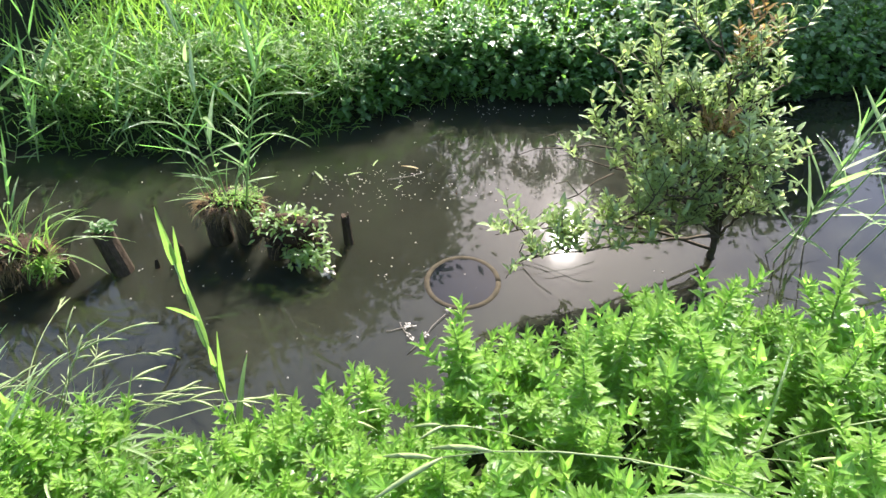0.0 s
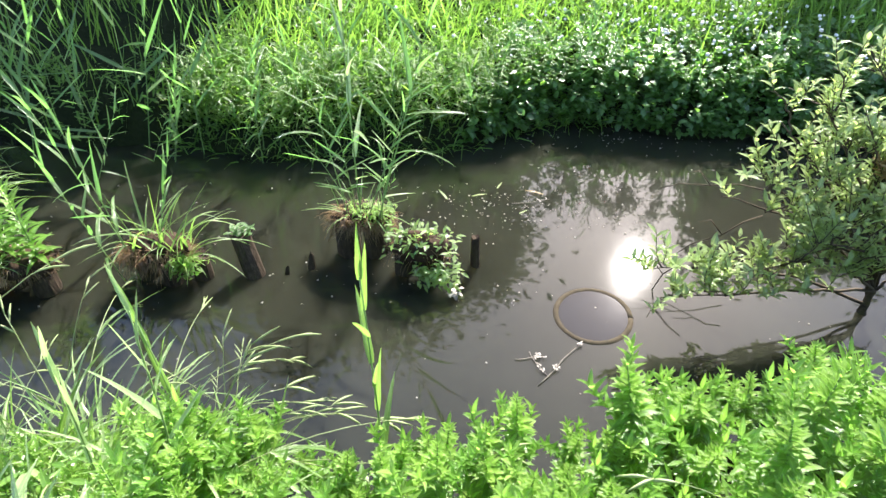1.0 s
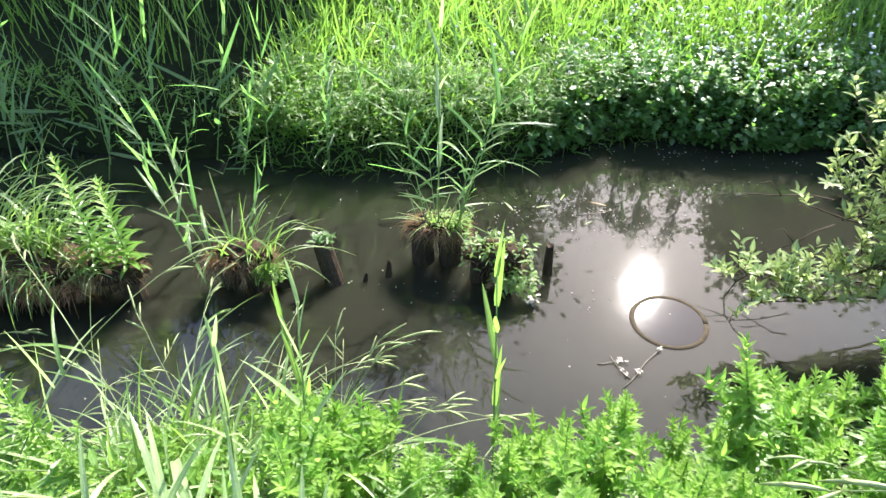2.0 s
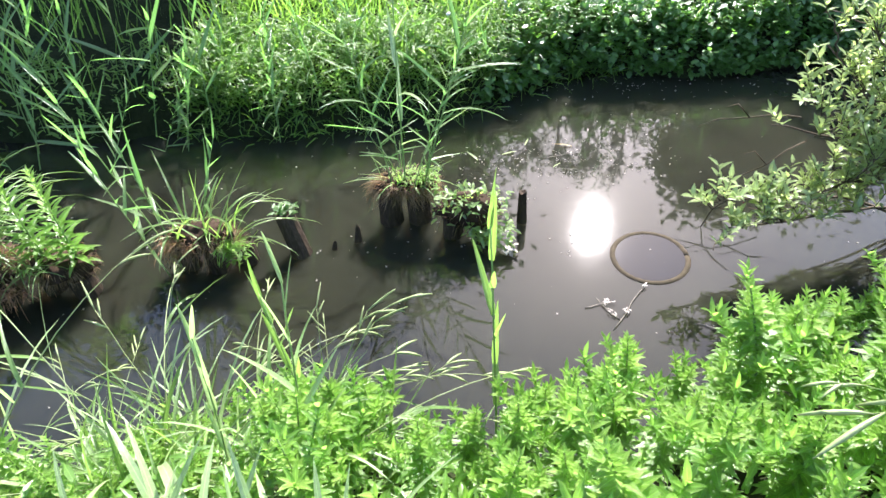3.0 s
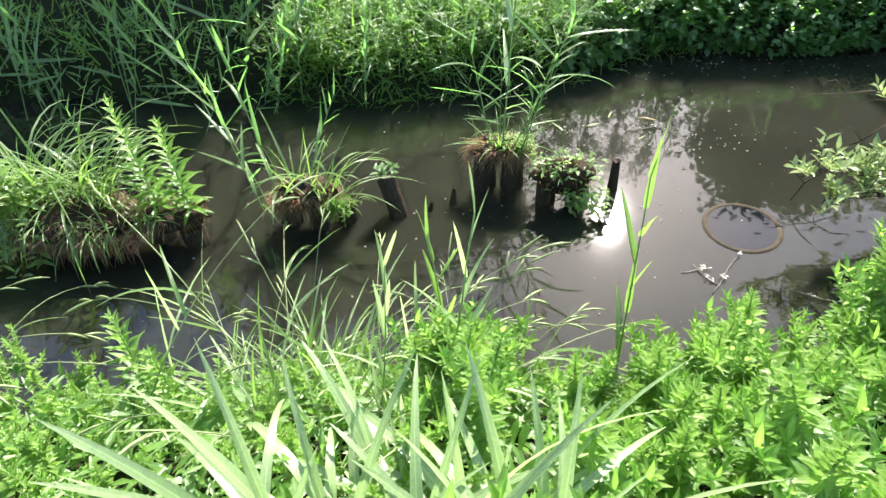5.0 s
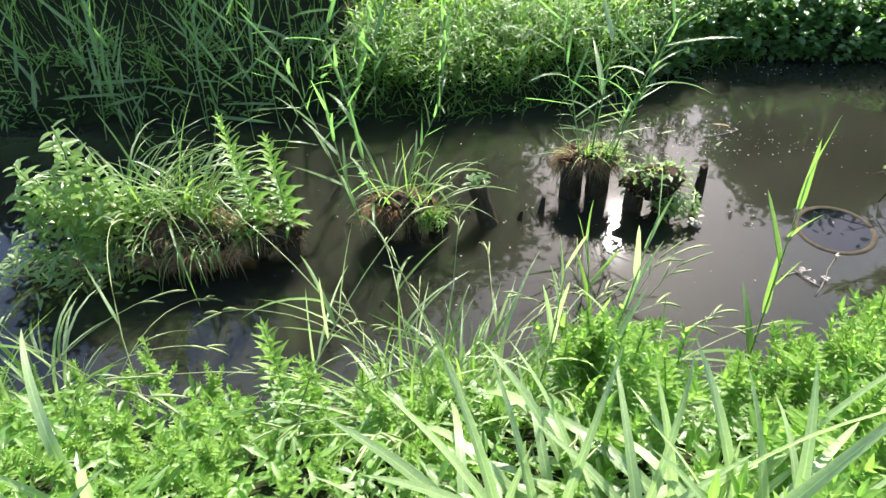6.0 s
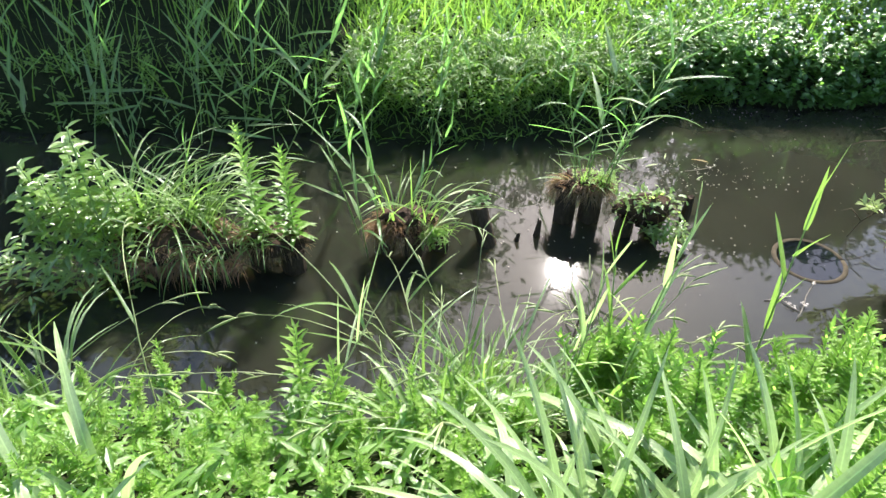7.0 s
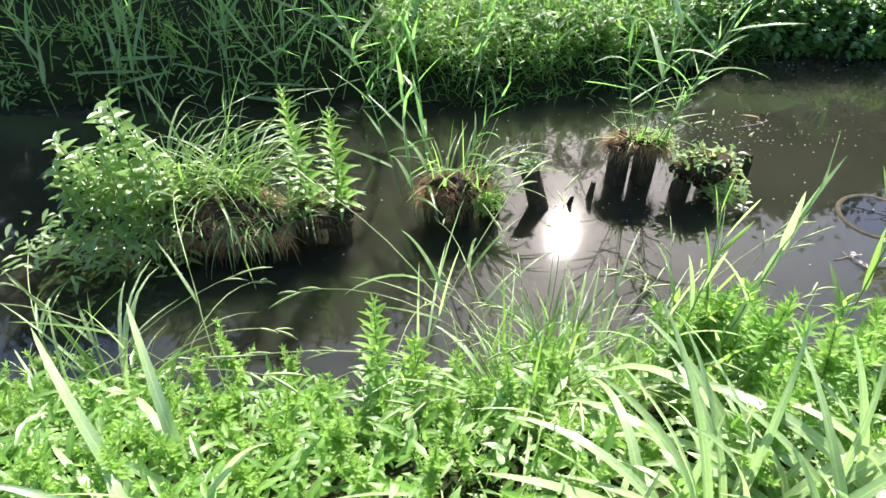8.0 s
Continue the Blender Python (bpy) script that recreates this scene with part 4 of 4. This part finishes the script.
def floating_twig(x, y, angle, length, blooms):
    root = tagged(new("floating_twig"), "grey floating twig with pale withered bits", "twig", "floating twigs")
    pts = bent((0, 0, 0.004), heading(angle, 0.05), length, 0.06, 5, 0.25)
    pts = [Vector((p.x, p.y, max(0.003, min(p.z, 0.02)))) for p in pts]
    wood = Shape()
    wood.tube(pts, [0.003, 0.0028, 0.0025, 0.0022, 0.002, 0.0015], 5)
    part("twig", wood, twig_pale, root)
    for _ in range(blooms):
        p, d = along(pts, R(0.0, 1.0))
        b = Shape()
        for _ in range(4):
            L = R(0.01, 0.02)
            b.blade(p + Vector((R(-0.01, 0.01), R(-0.01, 0.01), 0.006)), heading(R(0, 6.28), R(0, 0.7)), L, L * 0.5, 0.6, 3, 0.3)
        part("withered_bit", b, bleached, root, "pale withered bit")
    root.matrix_basis = pose(x, y, 0)


floating_twig(-0.16, 1.92, 0.9, 0.34, 3)
floating_twig(-0.27, 2.06, 0.1, 0.14, 3)
floating_twig(-0.12, 1.98, 2.2, 0.16, 2)
floating_twig(0.22, 1.95, -0.4, 0.2, 2)
floating_twig(-0.35, 3.30, 0.15, 0.24, 2)


def floating_leaf(x, y, angle, L, material, label):
    b = Shape()
    b.blade((0, 0, 0.004), heading(angle, 0.12), L, L * 0.13, 0.25, 5, 0.3)
    ob = tagged(new("floating_leaf", b.mesh("floating_leaf", material)), label, "leaf", "floating leaves")
    ob.matrix_basis = pose(x, y, 0)


floating_leaf(-0.16, 3.42, 2.9, 0.12, rust_leaf, "yellow-brown leaf floating on the water")
for x, y, a, L in ((-0.6, 3.35, 0.3, 0.1), (-0.45, 3.45, 1.2, 0.08), (-0.75, 3.3, 2.2, 0.12), (-0.3, 3.2, 0.7, 0.07)):
    floating_leaf(x, y, a, L, straw, "pale dry blade floating on the water")
pale = Shape()
for k in range(9):
    L = R(0.03, 0.055)
    pale.blade((-0.59 + R(-0.04, 0.03), 2.46 + R(-0.02, 0.03), 0.01 + R(0, 0.03)), heading(R(0, 6.28), R(-0.1, 0.8)), L, L * 0.55, 0.5, 3, 0.25)
tagged(new("withered_leaves", pale.mesh("withered_leaves", bleached)), "pale withered leaves at the foot of a stake", "leaves")
for k, (a, b, c) in enumerate((((0.95, 3.0, 0.42), (0.66, 2.95, 0.46), (0.42, 2.98, 0.40)), ((0.9, 2.8, 0.4), (0.72, 2.75, 0.3), (0.5, 2.72, 0.16)), ((0.62, 2.6, 0.3), (0.45, 2.62, 0.12), (0.4, 2.6, -0.1))  )):
    dead = Shape()
    a, b, c = Vector(a), Vector(b), Vector(c)
    dead.tube([a, a.lerp(b, 0.5) + Vector((0, 0, 0.02)), b, b.lerp(c, 0.6) + Vector((0, 0.02, 0.01)), c], [0.004, 0.0038, 0.0034, 0.003, 0.0015], 6)
    dead.tube([b, b + Vector((-0.06, 0.04, 0.06)), b + Vector((-0.12, 0.03, 0.05))], [0.003, 0.0025, 0.001], 5)
    tagged(new("dead_branch", dead.mesh("dead_branch", twig_bark)), "bare dead branch reaching out of the shrub over water", "branch", "dead branches")


# ---- trees beyond the far bank ----
def tree(name, tall, crown, count, leaf, label):
    root = tagged(new(name), label, "tree", "trees beyond the bank")
    s, c = Shape(), Shape()
    s.tube([(0, 0, -0.3), (0.05, 0, tall * 0.3), (-0.05, 0.1, tall * 0.6), (0, 0, tall * 0.92)], [tall * 0.022, tall * 0.018, tall * 0.011, tall * 0.003], 8)
    for i in range(28):
        z = tall * R(0.18, 0.9)
        reach = crown * (1 - abs(z / tall - 0.5)) * R(0.7, 1.05)
        pts = bent((0, 0, z), heading(i * 2.4, R(0.2, 0.7)), reach, 0.1, 5, 0.15)
        s.tube(pts, [tall * 0.008 * (1 - 0.18 * k) for k in range(6)], 5)
        for _ in range(count // 28):
            p, d = along(pts, R(0.25, 1.0))
            p = p + Vector((random.gauss(0, 0.13), random.gauss(0, 0.13), random.gauss(0.03, 0.13))) * crown
            L = leaf * R(0.7, 1.3)
            c.blade(p, heading(R(0, 6.28), R(-0.6, 0.9)), L, L * 0.6, R(0, 0.6), 2, 0.2, "oval")
    part("trunk", s, bark, root)
    part("crown", c, crown_leaf, root)
    return root


random.seed(71)
shade_tree = tree("tree", 6.3, 2.3, 44000, 0.14, "leafy tree shading the bank")
shade_tree.matrix_basis = pose(-3.3, 10.6, 0.6) @ Matrix.Diagonal((1.12, 1.12, 0.87, 1))
# the (-7.4, 7.4) tree is unseen, added to block sky over the left bank
for x, y, k, turn in ((-4.6, 10.7, 0.88, 130), (-7.4, 7.4, 0.90, 210), (-5.9, 10.7, 0.92, 80), (-7.4, 10.6, 0.95, 30), (-9.0, 11.0, 1.2, 150), (4.9, 10.9, 1.0, 200), (9.6, 11.5, 0.72, 300)):
    copy_thing(shade_tree, pose(x, y, 0.6, 0, 0, turn) @ Matrix.Diagonal((k, k, k, 1)))
far_tree = tree("tree", 20.0, 6.5, 42000, 0.32, "tall leafy tree beyond the meadow")
far_tree.matrix_basis = pose(-20, 26, 0.6)
for x, y, k in ((-11, 28, 1.35), (-5.5, 29, 1.22), (6.5, 31, 0.80), (15, 29, 0.98), (23, 27, 0.78), (31, 24, 0.58)):
    copy_thing(far_tree, pose(x, y, 0.6, 0, 0, x * 31) @ Matrix.Diagonal((k, k, k, 1)))

slim_tree = tagged(new("slim_tree"), "tall slim tree with a bare trunk and sparse twigs", "tree", "trees beyond the bank")
wood, sprays = Shape(), Shape()
wood.tube([(0, 0, -0.3), (0.12, 0, 5), (-0.05, 0.1, 10), (0.05, 0, 15.5)], [0.17, 0.14, 0.10, 0.02], 8)
for i in range(26):
    z = R(4.5, 15.0)
    pts = bent((0, 0, z), heading(i * 2.4, R(0.7, 1.2)), R(1.0, 2.6), -0.2, 5, 0.2)
    wood.tube(pts, [0.05, 0.04, 0.032, 0.024, 0.016, 0.008], 5)
    for _ in range(70):
        p, d = along(pts, R(0.3, 1.0))
        p = p + Vector((random.gauss(0, 0.16), random.gauss(0, 0.16), random.gauss(0, 0.16)))
        sprays.blade(p, heading(R(0, 6.28), R(-0.6, 0.9)), 0.18, 0.10, 0.3, 2, 0.2, "oval")
part("trunk", wood, bark, slim_tree)
part("crown", sprays, crown_leaf, slim_tree)
slim_tree.matrix_basis = pose(1.7, 25.0, 0.6)
for x, y, k in ((3.3, 26.5, 1.06), (4.3, 24.5, 0.98), (6.6, 27.0, 1.08), (8.2, 25.5, 1.0)):
    copy_thing(slim_tree, pose(x, y, 0.6, 0, 0, x * 70) @ Matrix.Diagonal((k, k, k, 1)))

# ---- low grass on the near bank round the leafy plants ----
random.seed(91)
turf = Shape()
for _ in range(16000):
    x, y = R(-9.0, 7.0), R(-3.5, 1.6)
    if y > near_edge(x) - 0.1 or (-4.5 < x < 2.7 and y > 0.1):
        continue
    turf.strip((x, y, height(x, y) - 0.01), heading(R(0, 6.28), R(0.4, 1.4)), R(0.06, 0.2), 0.008, R(0.4, 1.6), 3)
tagged(new("bank_turf", turf.mesh("bank_turf", grass_leaf)), "short green grass on the near bank", "grass", kind="stuff")
